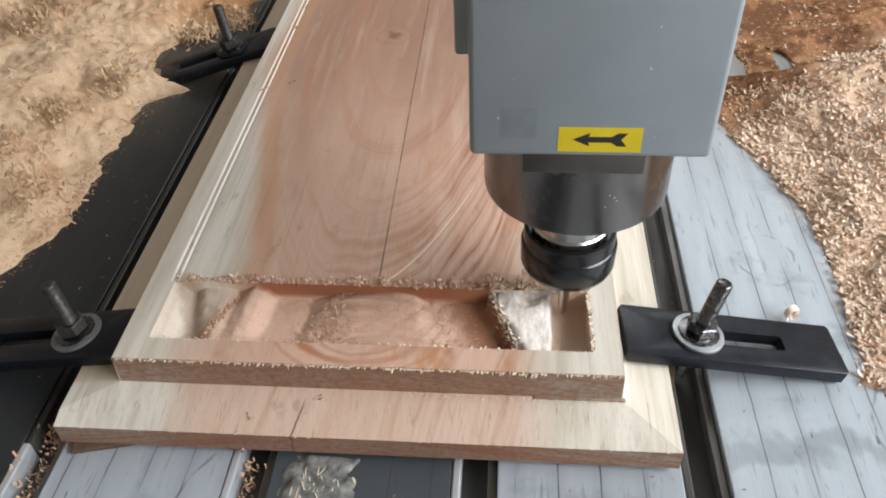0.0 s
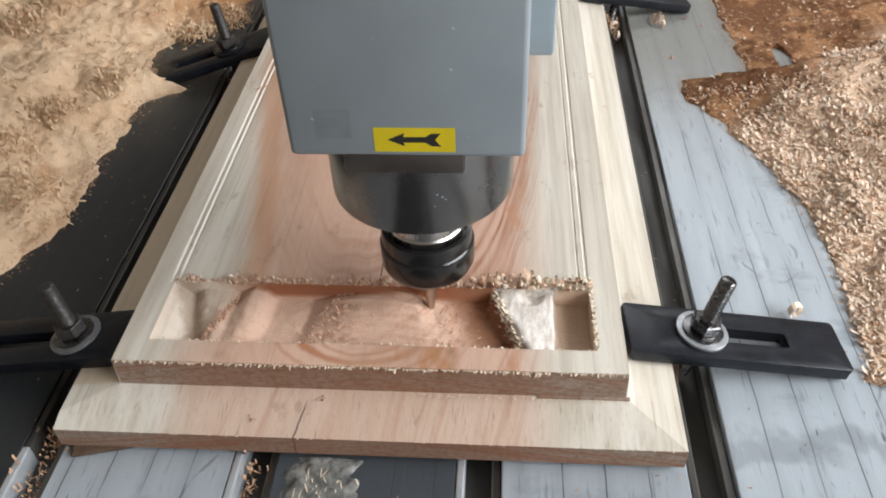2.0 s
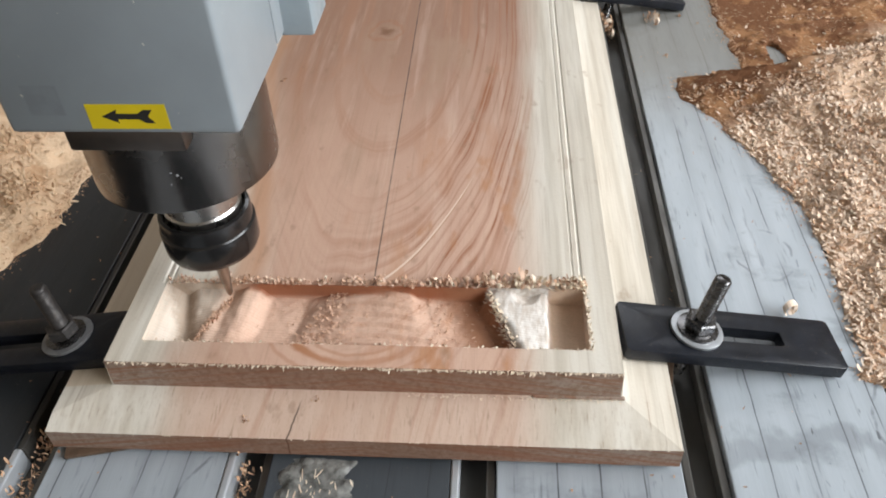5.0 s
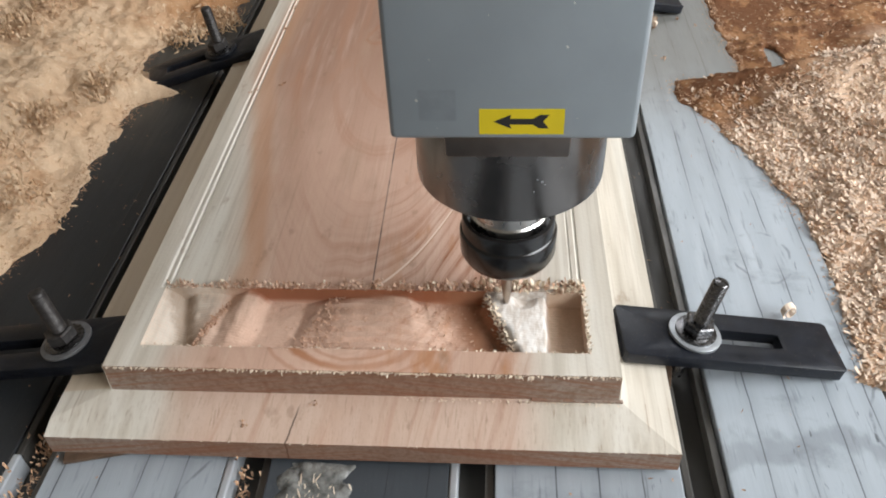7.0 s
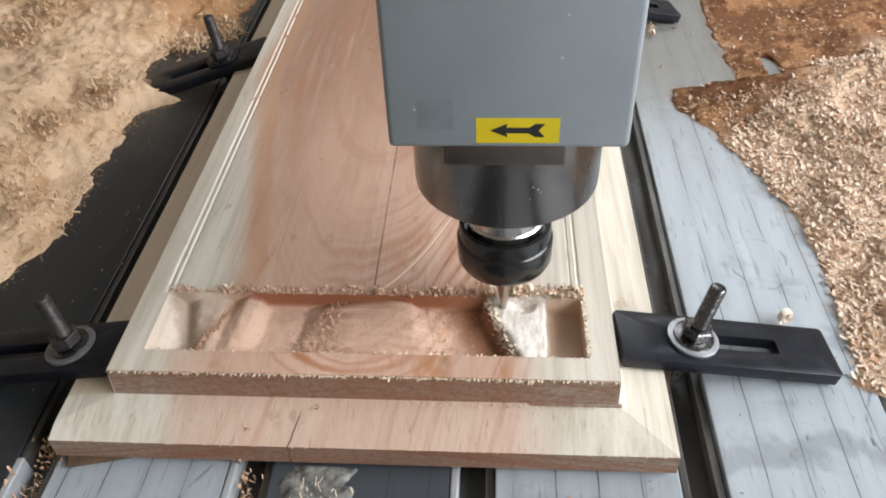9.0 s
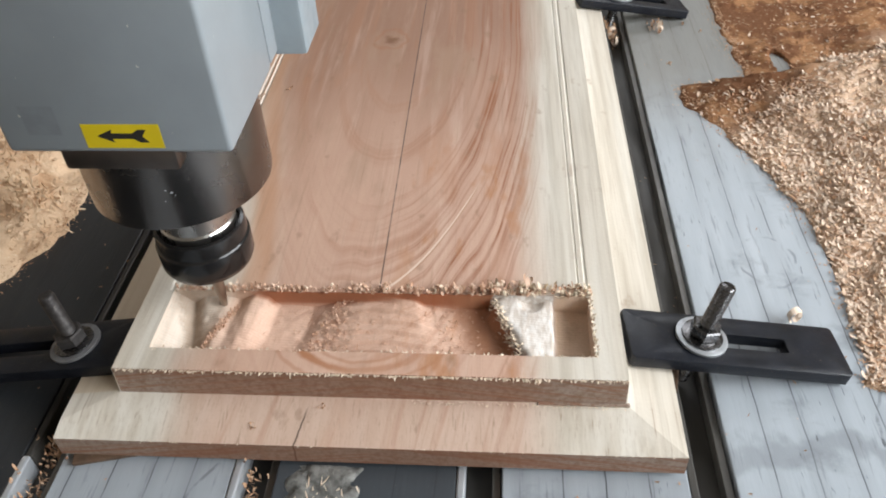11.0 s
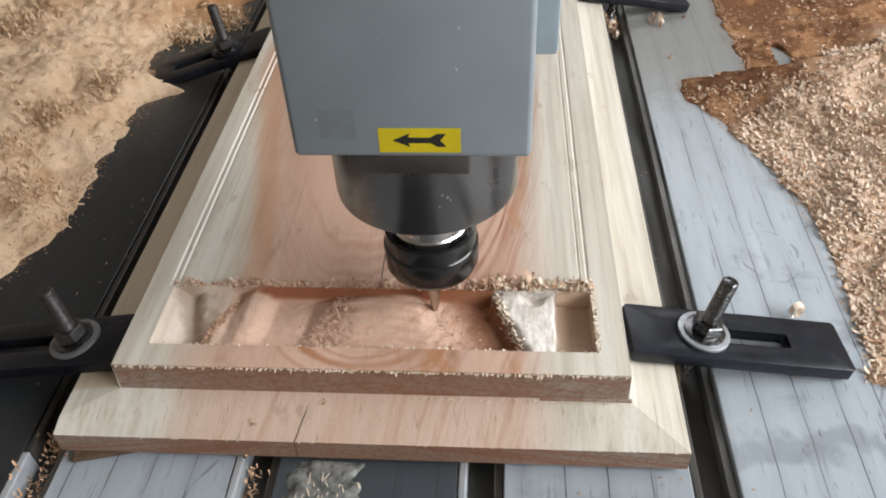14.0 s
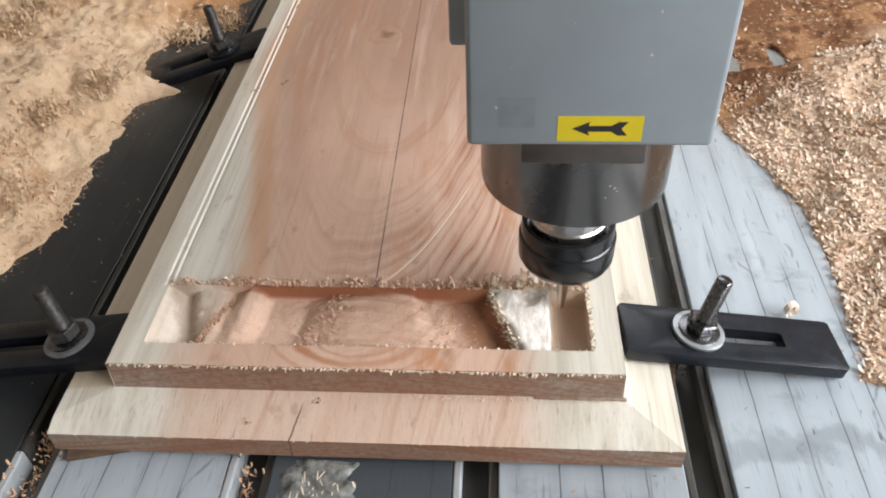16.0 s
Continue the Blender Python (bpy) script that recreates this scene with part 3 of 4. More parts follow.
def machine_bed():
    bed = tagged(empty("machine_bed"), "slotted machine bed of grey and dark plastic strips", "machine bed")
    for k in range(-5, 8):
        x0 = -0.0002 + PITCH * k
        wide = PITCH - SLOT - 0.004
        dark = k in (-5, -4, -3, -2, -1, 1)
        part("bed_strip", block(x0, x0 + wide - 0.0002, BED0, BED1, -0.012, 0.0, 0.0007), M_STRIP_MID if k == 1 else M_STRIP_DARK if dark else M_STRIP_SHEEN if k > 2 else M_STRIP, bed,
             "dark grey plastic strip" if dark else "scuffed light grey plastic strip")
        xl = x0 + wide
        # left lip: glint in front and shade beyond are put into two colours
        worn_shade = 0.0 if k == -1 else BED1 if 0 <= k < 2 else BED0
        if worn_shade > BED0:
            part("edge_lip", block(xl, xl + 0.004, BED0, worn_shade, -0.013, 0.0006, 0.0009), M_LIP, bed, "bright aluminium lip")
        if worn_shade < BED1:
            part("edge_lip", block(xl, xl + 0.004, worn_shade + 0.0005, BED1, -0.013, -0.0008, 0.0009), M_SLOT, bed)
        xs = xl + 0.004
        bm = block(xs - 0.002, xs + SLOT + 0.002, BED0, BED1, -0.030, -0.0125)
        part("slot_floor", bm, M_SLOT, bed)
        part("slot_rail", block(xs + SLOT - 0.0045, xs + SLOT - 0.0005, BED0, BED1, -0.0124, -0.0035, 0.0005), M_RAIL, bed)
    part("frame", block(-0.62, 0.92, BED0, BED1, -0.15, -0.0305, 0.004), M_FRAME, bed)
    for x in (-0.52, 0.82):
        for y in (-0.38, 0.98):
            part("leg", block(x - 0.05, x + 0.05, y - 0.05, y + 0.05, -0.85, -0.151, 0.004), M_FRAME, bed)


machine_bed()

# ---- carved board ----
W, L, INSET, FRONT = 0.297, 0.640, 0.0262, 0.0252
Z_LOW, Z_EDGE, Z_STEP, Z_TOP = 0.0032, 0.0154, 0.0210, 0.0378
Z_LEFT = 0.0174
PX0, PX1, PY0, PY1 = 0.0400, 0.2570, 0.0388, 0.0790


# profile of the carving along the board's width, at the recess's front edge and at its rear edge: places and depths
FRONT_X = (0.0400, 0.0550, 0.0590, 0.0635, 0.0680, 0.0720, 0.0780, 0.0830, 0.0900, 0.1080, 0.1120, 0.1350, 0.1600, 0.1760, 0.1880, 0.1980, 0.2200, 0.2235, 0.2262, 0.2372, 0.2392, 0.2570)
FRONT_D = (0.0015, 0.0120, 0.0120, 0.0085, 0.0055, 0.0065, 0.0050, 0.0070, 0.0112, 0.0118, 0.0105, 0.0090, 0.0084, 0.0086, 0.0100, 0.0118, 0.0112, 0.0030, 0.0012, 0.0044, 0.0118, 0.0125)
REAR_X = (0.0400, 0.0440, 0.0490, 0.0560, 0.0680, 0.0750, 0.0840, 0.0900, 0.0950, 0.1150, 0.1270, 0.1400, 0.1600, 0.1680, 0.1740, 0.1880, 0.2045, 0.2085, 0.2120, 0.2372, 0.2392, 0.2570)
REAR_D = (0.0010, 0.0040, 0.0095, 0.0040, 0.0035, 0.0055, 0.0015, 0.0030, 0.0095, 0.0105, 0.0060, 0.0026, 0.0018, 0.0030, 0.0080, 0.0105, 0.0100, 0.0022, 0.0010, 0.0034, 0.0110, 0.0115)
FRONT_X, FRONT_D, REAR_X, REAR_D = (np.array(v) for v in (FRONT_X, FRONT_D, REAR_X, REAR_D))


def relief(x, y):
    """Depth of the carving below the board's face."""
    v = min(1.0, max(0.0, (y - PY0) / (PY1 - PY0)))
    # the mound in the middle is cut in terraces that run along the board's width
    mound = min(1.0, max(0.0, (x - 0.108 - 0.014 * v) / 0.006)) * min(1.0, max(0.0, (0.186 - 0.010 * v - x) / 0.006))
    level = v * 6.0 + 0.9 * (x - 0.145) / 0.04 * 0.5 + 0.5 * noise.noise(Vector((x * 38 + y * 14, y * 30 - x * 11, 8))) + 0.07 * noise.noise(Vector((x * 130 + y * 70, y * 120 - x * 60, 3)))
    frac = level - math.floor(level)
    tread = (math.floor(level) + (0.15 * frac if frac < 0.7 else 0.105 + (frac - 0.7) * 2.98)) / 6.0
    v += mound * (min(1.0, max(0.0, tread)) - v) * 0.9
    s = x
    if 0.195 < x < 0.226:
        s += 0.0030 * noise.noise(Vector((x * 40, y * 110, 7))) + 0.0016 * noise.noise(Vector((x * 90, y * 300, 2)))
    if x > 0.231:
        s += 0.0013 * noise.noise(Vector((4.2, y * 85, 6)))
    xs, ds = FRONT_X + (REAR_X - FRONT_X) * v, FRONT_D + (REAR_D - FRONT_D) * v
    spread = 0.0011 if 0.046 < x < 0.232 else 0.0
    d = sum(np.interp(s + k * spread, xs, ds) for k in (-1, 0, 1)) / 3
    n = noise.noise(Vector((x * 60, y * 60, 0.3))) * 0.0007 + noise.noise(Vector((x * 190, y * 230, 1.7))) * 0.0005
    if mound > 0 or x > 0.216:
        n *= 0.35
    if 0.212 < s < 0.2374:
        # folds of torn fibre on the hump, and a scooped hollow at its rear
        n += 0.0005 * noise.noise(Vector((x * 150 - y * 60, y * 45, 12))) + 0.00015 * noise.noise(Vector((x * 420 - y * 160, y * 90, 14)))
        n += 0.0034 * max(0.0, 1 - ((x - 0.2270) / 0.0075) ** 2 - ((y - 0.0790) / 0.0095) ** 2)
    rows = math.sin(y * 2 * math.pi / 0.0016 + 2.0 * noise.noise(Vector((x * 40, y * 30, 5)))) * 0.00004
    torn = noise.noise(Vector((x * 330 + y * 210, y * 360 - x * 190, 2.2))) + 0.6 * noise.noise(Vector((x * 610 - y * 320, y * 540 + x * 260, 7.7)))
    rough = torn * (0.0004 if mound > 0 and x < 0.135 else 0.00010)
    if 0.208 < s + 0.36 * (y - 0.058) < 0.216:
        rough = torn * 0.0009
    ridge = mound * 0.0015 * (frac if frac < 0.7 else (1 - frac) / 0.3 * 0.7)
    return max(0.0010, d + n + rows + rough + ridge)


def ticks(*stretches):
    out = []
    for a, b, n in stretches:
        out += list(np.linspace(a, b, n, endpoint=False))
    return out + [stretches[-1][1]]


def board_height(x, y):
    if PX0 < x < PX1 and PY0 < y < PY1:
        return Z_TOP - relief(x, y)
    d = min(x, W - x, y * INSET / FRONT)
    if d < INSET - 1e-5:
        rise = lambda v, low: low + (Z_STEP - low) * min(1.0, max(0.0, v) / (INSET - 0.0007))
        return min(rise(x, Z_LEFT), rise(W - x, Z_EDGE), rise(y * INSET / FRONT, Z_EDGE))
    z = Z_TOP
    if y > PY1:
        for gx in (0.0386, 0.0420, 0.2516, 0.2556):
            if abs(x - gx) < 0.0006:
                z -= 0.0008
    return z


def carved_board():
    e = 0.0004
    g = []
    for gx in (0.0386, 0.0420):
        g += [gx - 0.0014, gx - 0.0003, gx + 0.0003, gx + 0.0014]
    h = [gx + k for gx in (0.2516, 0.2556) for k in (-0.0014, -0.0003, 0.0003, 0.0014)]
    xs = ticks((0.0, INSET - 0.0007, 12)) + [INSET] + [v for v in g if v < PX0 - 0.0004] + [PX0 - 0.0001]
    xs += ticks((PX0 + e, PX1 - e, 300)) + [PX1 + 0.0001, 0.2600] + ticks((W - INSET, W - INSET + 0.0007, 1), (W - INSET + 0.0007, W, 12))
    xs = sorted(set(round(v, 6) for v in xs + h + g))
    ys = ticks((0.0, FRONT - 0.0007, 12)) + [FRONT] + ticks((0.0285, PY0, 3)) + ticks((PY0 + e, PY1 - e, 104)) + [PY1 + 0.0001] + ticks((0.084, L, 30))
    ys = sorted(set(round(v, 6) for v in ys))
    nx, ny = len(xs), len(ys)
    verts = [(x, y, board_height(x, y)) for y in ys for x in xs]
    faces, mats, smooth = [], [], []
    for j in range(ny - 1):
        for i in range(nx - 1):
            a, b, c, d = j * nx + i, j * nx + i + 1, (j + 1) * nx + i + 1, (j + 1) * nx + i
            xm, ym = (xs[i] + xs[i + 1]) / 2, (ys[j] + ys[j + 1]) / 2
            inside = PX0 - 0.0002 < xm < PX1 + 0.0002 and PY0 - 0.0002 < ym < PY1 + 0.0002
            wall = ys[j] < FRONT and ys[j + 1] >= FRONT - 1e-6 and INSET < xm < W - INSET
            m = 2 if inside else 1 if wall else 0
            for tri in (((a, b, c), (a, c, d)) if xm < W / 2 else ((a, b, d), (b, c, d))):
                faces.append(tri), mats.append(m), smooth.append(inside and xs[i] > PX0 and xs[i + 1] < PX1 and ys[j] > PY0 and ys[j + 1] < PY1)
    rim = [i for i in range(nx)] + [j * nx + nx - 1 for j in range(1, ny)] + [(ny - 1) * nx + i for i in range(nx - 2, -1, -1)] + [j * nx for j in range(ny - 2, 0, -1)]
    low = len(verts)
    verts += [(verts[i][0], verts[i][1], Z_LOW) for i in rim]
    for k, i in enumerate(rim):
        k2 = (k + 1) % len(rim)
        front = verts[i][1] < 1e-6 and verts[rim[k2]][1] < 1e-6
        faces.append((i, low + k, low + k2, rim[k2])), mats.append(1 if front else 0), smooth.append(False)
    faces.append([low + k for k in range(len(rim))][::-1]), mats.append(0), smooth.append(False)
    me = from_arrays("body", verts, faces)
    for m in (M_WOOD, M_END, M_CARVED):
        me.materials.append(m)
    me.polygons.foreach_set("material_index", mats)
    me.polygons.foreach_set("use_smooth", smooth)
    board = tagged(empty("carved_board"), "pale and pink wooden board with a carved recess, clamped down", "wooden board")
    part("body", me, None, board)
    # torn fibres on the machined edges
    fl = Flakes(5)
    r = fl.rng
    for _ in range(780):
        x = INSET + (W - 2 * INSET) * r.rand()
        fl.add((x, FRONT + 0.0002, Z_TOP - 0.0004), r.uniform(0.0006, 0.0019) * (1.6 if r.rand() < 0.06 or 0.208 < x < 0.232 else 1.0), r.uniform(0.0004, 0.0009), -1.57 + r.uniform(-0.6, 0.6), r.uniform(-0.5, 1.1), r.uniform(-0.4, 0.4), r.uniform(-0.8, 0.5))
    for _ in range(120):
        y = r.uniform(PY0, PY1)
        fl.add((PX1 + r.uniform(-0.0004, 0.0010), y, Z_TOP - 0.0002), r.uniform(0.0008, 0.0022), r.uniform(0.0005, 0.001), r.uniform(0, 6.28), r.uniform(0.1, 1.2), 0, r.uniform(-1, 1))
    for _ in range(160):
        x = r.uniform(PX0, PX1)
        fl.add((x, PY0 + r.uniform(-0.0004, 0.0006), Z_TOP - 0.0003), r.uniform(0.0006, 0.0016), r.uniform(0.0004, 0.001), r.uniform(0, 6.28), r.uniform(0.1, 1.0), 0, r.uniform(-1, 1))
    for _ in range(150):
        x = r.uniform(0.17, W - INSET)
        fl.add((x, FRONT - r.uniform(0.0008, 0.0030), Z_STEP - 0.0002), r.uniform(0.0006, 0.0018), r.uniform(0.0003, 0.0007), -1.57 + r.uniform(-0.8, 0.8), r.uniform(0.1, 0.6), 0, r.uniform(-0.6, 0.6))
    for _ in range(120):
        x = r.uniform(0.0, W)
        fl.add((x, 0.0003, Z_EDGE - 0.0002), r.uniform(0.0004, 0.0014), r.uniform(0.0003, 0.0006), -1.57 + r.uniform(-0.8, 0.8), r.uniform(0.2, 1.2), 0, r.uniform(-0.6, 0.6))
    tagged(part("fibre_fringe", fl.mesh("fibre_fringe"), M_FIBRE, board, "pale torn wood fibres"), kind="stuff")
    # brown strip added for the splinter and shadow line at the step's foot
    splinter_shadow = block(0.2300, 0.2728, FRONT - 0.0020, FRONT - 0.0001, Z_STEP - 0.0006, Z_STEP + 0.0007, 0.0003)
    part("splinter_shadow", splinter_shadow, M_END, board, "thin brown splinter and shadow line at the step's foot")
    return board


carved_board()


# shim sheets below the board
def shim(x, y, w, h, turn):
    bm = block(0, w, 0, h, 0.0006, 0.0031, 0.0004)
    tagged(part("packing_shim", bm, M_SHIM, m=pose(x, y, 0, 0, 0, turn)), "thin brown fibreboard shim under the board", "shim", "shims")


shim(0.0070, -0.0055, 0.070, 0.060, 13)
shim(0.2365, 0.0610, 0.066, 0.045, -12)
shim(0.1000, 0.3000, 0.080, 0.100, 2)


# ---- shavings ----
def edge_shavings():
    fl = Flakes(11)
    r = fl.rng
    white = Flakes(14)
    for k in range(2600):
        x = r.uniform(0.0415, 0.258)
        clump = noise.noise(Vector((x * 90, 3, 0))) + 0.6 * noise.noise(Vector((x * 260, 5, 0)))
        if r.rand() > min(1.0, max(0.10, 0.38 + 0.9 * clump)):
            continue
        big = np.interp(x, (0.06, 0.15, 0.20, 0.225, 0.258), (0.8, 0.9, 1.3, 1.6, 1.2)) * (1 + 0.35 * clump)
        y = 0.0790 + abs(r.normal(0, 0.0017)) * big - 0.0006
        z = Z_TOP + abs(r.normal(0, 0.0011)) * big
        f = white if r.rand() < np.interp(x, (0.045, 0.075, 0.20, 0.225), (0.5, 0.05, 0.10, 0.65)) else fl
        f.add((x, y, z + 0.0002), r.uniform(0.0014, 0.0052) * big, r.uniform(0.0006, 0.0015) * big, r.uniform(0, 6.28), r.uniform(-0.3, 1.2), r.uniform(-1.0, 1.0), r.uniform(1.0, 5.5), 6)
    tagged(part("pale_shavings", white.mesh("pale_shavings"), M_FIBRE), "curled white wood shavings along the carved recess", "wood shavings", kind="stuff")
    tagged(part("edge_shavings", fl.mesh("edge_shavings"), M_CHIP_EDGE), "curled pink wood shavings along the carved recess", "wood shavings", kind="stuff")
    fl = Flakes(12)
    r = fl.rng
    for k in range(1120):
        if k < 480:
            # heaped along the terraces, thickest at the mound's west side
            v = (r.randint(1, 7) + 0.25 * r.randn()) / 6.0
            y = PY0 + 0.0015 + (PY1 - PY0 - 0.003) * v
            x = 0.109 + 0.017 * v + abs(r.normal(0, 0.014)) * (1.3 - v)
        elif k < 900:
            y = r.uniform(PY0 + 0.001, PY1 - 0.006)
            x = 0.0612 + 0.42 * (y - PY0) + r.normal(0, 0.0009)
        elif k < 990:
            y = r.uniform(PY0 + 0.001, PY1 - 0.004)
            x = 0.180 + abs(r.normal(0, 0.010))
        else:
            x, y = r.uniform(0.09, 0.215), r.uniform(PY0 + 0.002, PY1 - 0.002)
        if not (PX0 + 0.002 < x < PX1 - 0.002 and PY0 < y < PY1):
            continue
        z = Z_TOP - relief(x, y)
        fl.add((x, y, z + 0.0003), r.uniform(0.0006, 0.0022), r.uniform(0.0003, 0.0008), r.uniform(0, 6.28), r.uniform(-0.2, 0.7), r.uniform(-0.6, 0.6), r.uniform(-1.5, 2.5), 3)
    torn = Flakes(13)
    for k in range(170):
        y = r.uniform(PY0 + 0.001, PY1 - 0.001)
        x = 0.2158 - 0.37 * (y - 0.058) + r.normal(0, 0.0012)
        torn.add((x, y, Z_TOP - relief(x, y) + 0.0002), r.uniform(0.001, 0.0030), r.uniform(0.0005, 0.0013), r.uniform(2.2, 4.2), r.uniform(-0.1, 0.5), r.uniform(-0.6, 0.6), r.uniform(-1.5, 2.5), 3)
    tagged(part("torn_fibres", torn.mesh("torn_fibres"), M_FIBRE), "torn white wood fibres on the edge of the carved hump", "wood fibre", kind="stuff")
    tagged(part("recess_shavings", fl.mesh("recess_shavings"), M_CHIP_RECESS), "fine pink shavings lying in the carved recess", "wood shavings", kind="stuff")


edge_shavings()

LEFT_Y = (-0.45, -0.10, 0.06, 0.116, 0.171, 0.256, 0.315, 0.328, 0.338, 0.345, 0.352, 0.372, 0.400, 0.448, 0.462, 0.60, 1.0)
LEFT_X = (-0.20, -0.140, -0.108, -0.093, -0.074, -0.077, -0.072, -0.056, -0.042, -0.060, -0.080, -0.086, -0.090, -0.074, -0.034, -0.026, -0.026)
RIGHT_Y = (-0.45, 0.000, 0.044, 0.056, 0.084, 0.161, 0.243, 0.300, 0.338, 0.354, 0.360, 0.366, 0.460, 0.60, 1.0)
RIGHT_X = (0.60, 0.520, 0.430, 0.399, 0.405, 0.409, 0.391, 0.367, 0.347, 0.351, 0.384, 0.404, 0.402, 0.400, 0.40)


def pile_height(x, y, side):
    w = noise.noise(Vector((x * 55, y * 55, 0.5))) * 0.008 + noise.noise(Vector((x * 150, y * 150, 4.5))) * 0.0035
    if side > 0:
        w *= 0.55
    if side < 0:
        d = np.interp(y, LEFT_Y, LEFT_X) - x + w
        top, soft = 0.040 + 0.014 * noise.noise(Vector((x * 9, y * 9, 7))), 0.070
    else:
        d = x - np.interp(y, RIGHT_Y, RIGHT_X) + w
        tongue = min(1.0, max(0.0, 1 - abs(y - 0.335) / 0.05))
        far = min(1.0, max(0.0, (y - 0.338 - 0.42 * max(0.0, x - 0.42)) / 0.030))
        far = far * far * (3 - 2 * far)
        top, soft = (0.044 + 0.010 * noise.noise(Vector((x * 11, y * 11, 2)))) * (1 - 0.94 * far), 0.24 - 0.13 * tongue
    if d <= -0.004 or (side > 0 and math.hypot((x - 0.4365) / 0.0070, (y - 0.386 - 1.0 * (0.4365 - x)) / 0.018) < 1 + 25 * w):
        return -0.006
    h = top * (1 - math.exp(-max(d, 0.0) / soft)) if d > 0 else d * 1.2
    rough = noise.noise(Vector((x * 20, y * 20, 19))) * 0.007 + noise.noise(Vector((x * 45, y * 45, 9))) * 0.004 + noise.noise(Vector((x * 140, y * 140, 3))) * 0.0018 + noise.noise(Vector((x * 400, y * 400, 6))) * 0.0008
    calm = 0.75 if side > 0 else 1.25
    z = h + 0.0008 + calm * rough * min(1.0, max(0.0, d) / 0.02)
    return max(z, 0.0007) if d > 0.003 else z


def pile(side, x0, x1, y0, y1, step, material, name, label):
    nx, ny = int((x1 - x0) / step), int((y1 - y0) / step)
    verts, keep = [], []
    for j in range(ny + 1):
        for i in range(nx + 1):
            x, y = x0 + (x1 - x0) * i / nx, y0 + (y1 - y0) * j / ny
            z = pile_height(x, y, side)
            verts.append((x, y, z)), keep.append(z > -0.004)
    faces = []
    for j in range(ny):
        for i in range(nx):
            q = (j * (nx + 1) + i, j * (nx + 1) + i + 1, (j + 1) * (nx + 1) + i + 1, (j + 1) * (nx + 1) + i)
            if any(keep[k] for k in q):
                faces.append(q)
    ob = part(name, from_arrays(name, verts, faces), material, smooth=180)
    return tagged(ob, label, "sawdust", "sawdust heaps", "stuff")


pile(-1, -0.36, -0.018, 0.0, 0.62, 0.0020, M_DUST_L, "sawdust_heap", "heap of fine tan sawdust on the dark bed")
pile(1, 0.33, 0.66, 0.02, 0.62, 0.0018, M_DUST_R, "sawdust_heap", "heap of coarse reddish sawdust and shavings on the bed")


LEFT_CLUMPS = [(-0.0400, 0.4550, 0.0085, 260), (-0.0640, 0.4300, 0.0095, 240), (-0.1200, 0.2700, 0.0090, 170), (-0.0980, 0.3200, 0.0070, 90), (-0.1000, 0.1850, 0.0110, 200), (-0.2000, 0.3950, 0.0120, 200), (-0.1840, 0.4350, 0.0120, 200), (-0.1300, 0.2250, 0.0100, 160), (-0.1250, 0.1300, 0.0110, 170)]
BOARD_CRUMBS = [(0.0430, 0.4090, 0.0378), (0.0430, 0.3720, 0.0378), (0.0390, 0.2760, 0.0378), (0.0580, 0.2850, 0.0378), (0.0960, 0.0080, 0.0170), (0.1270, 0.0190, 0.0195), (0.3480, 0.3890, 0.0), (0.3830, 0.4480, 0.0), (0.3700, 0.4600, 0.0), (0.0060, 0.3720, 0.0230), (0.0020, 0.3660, 0.0230)]


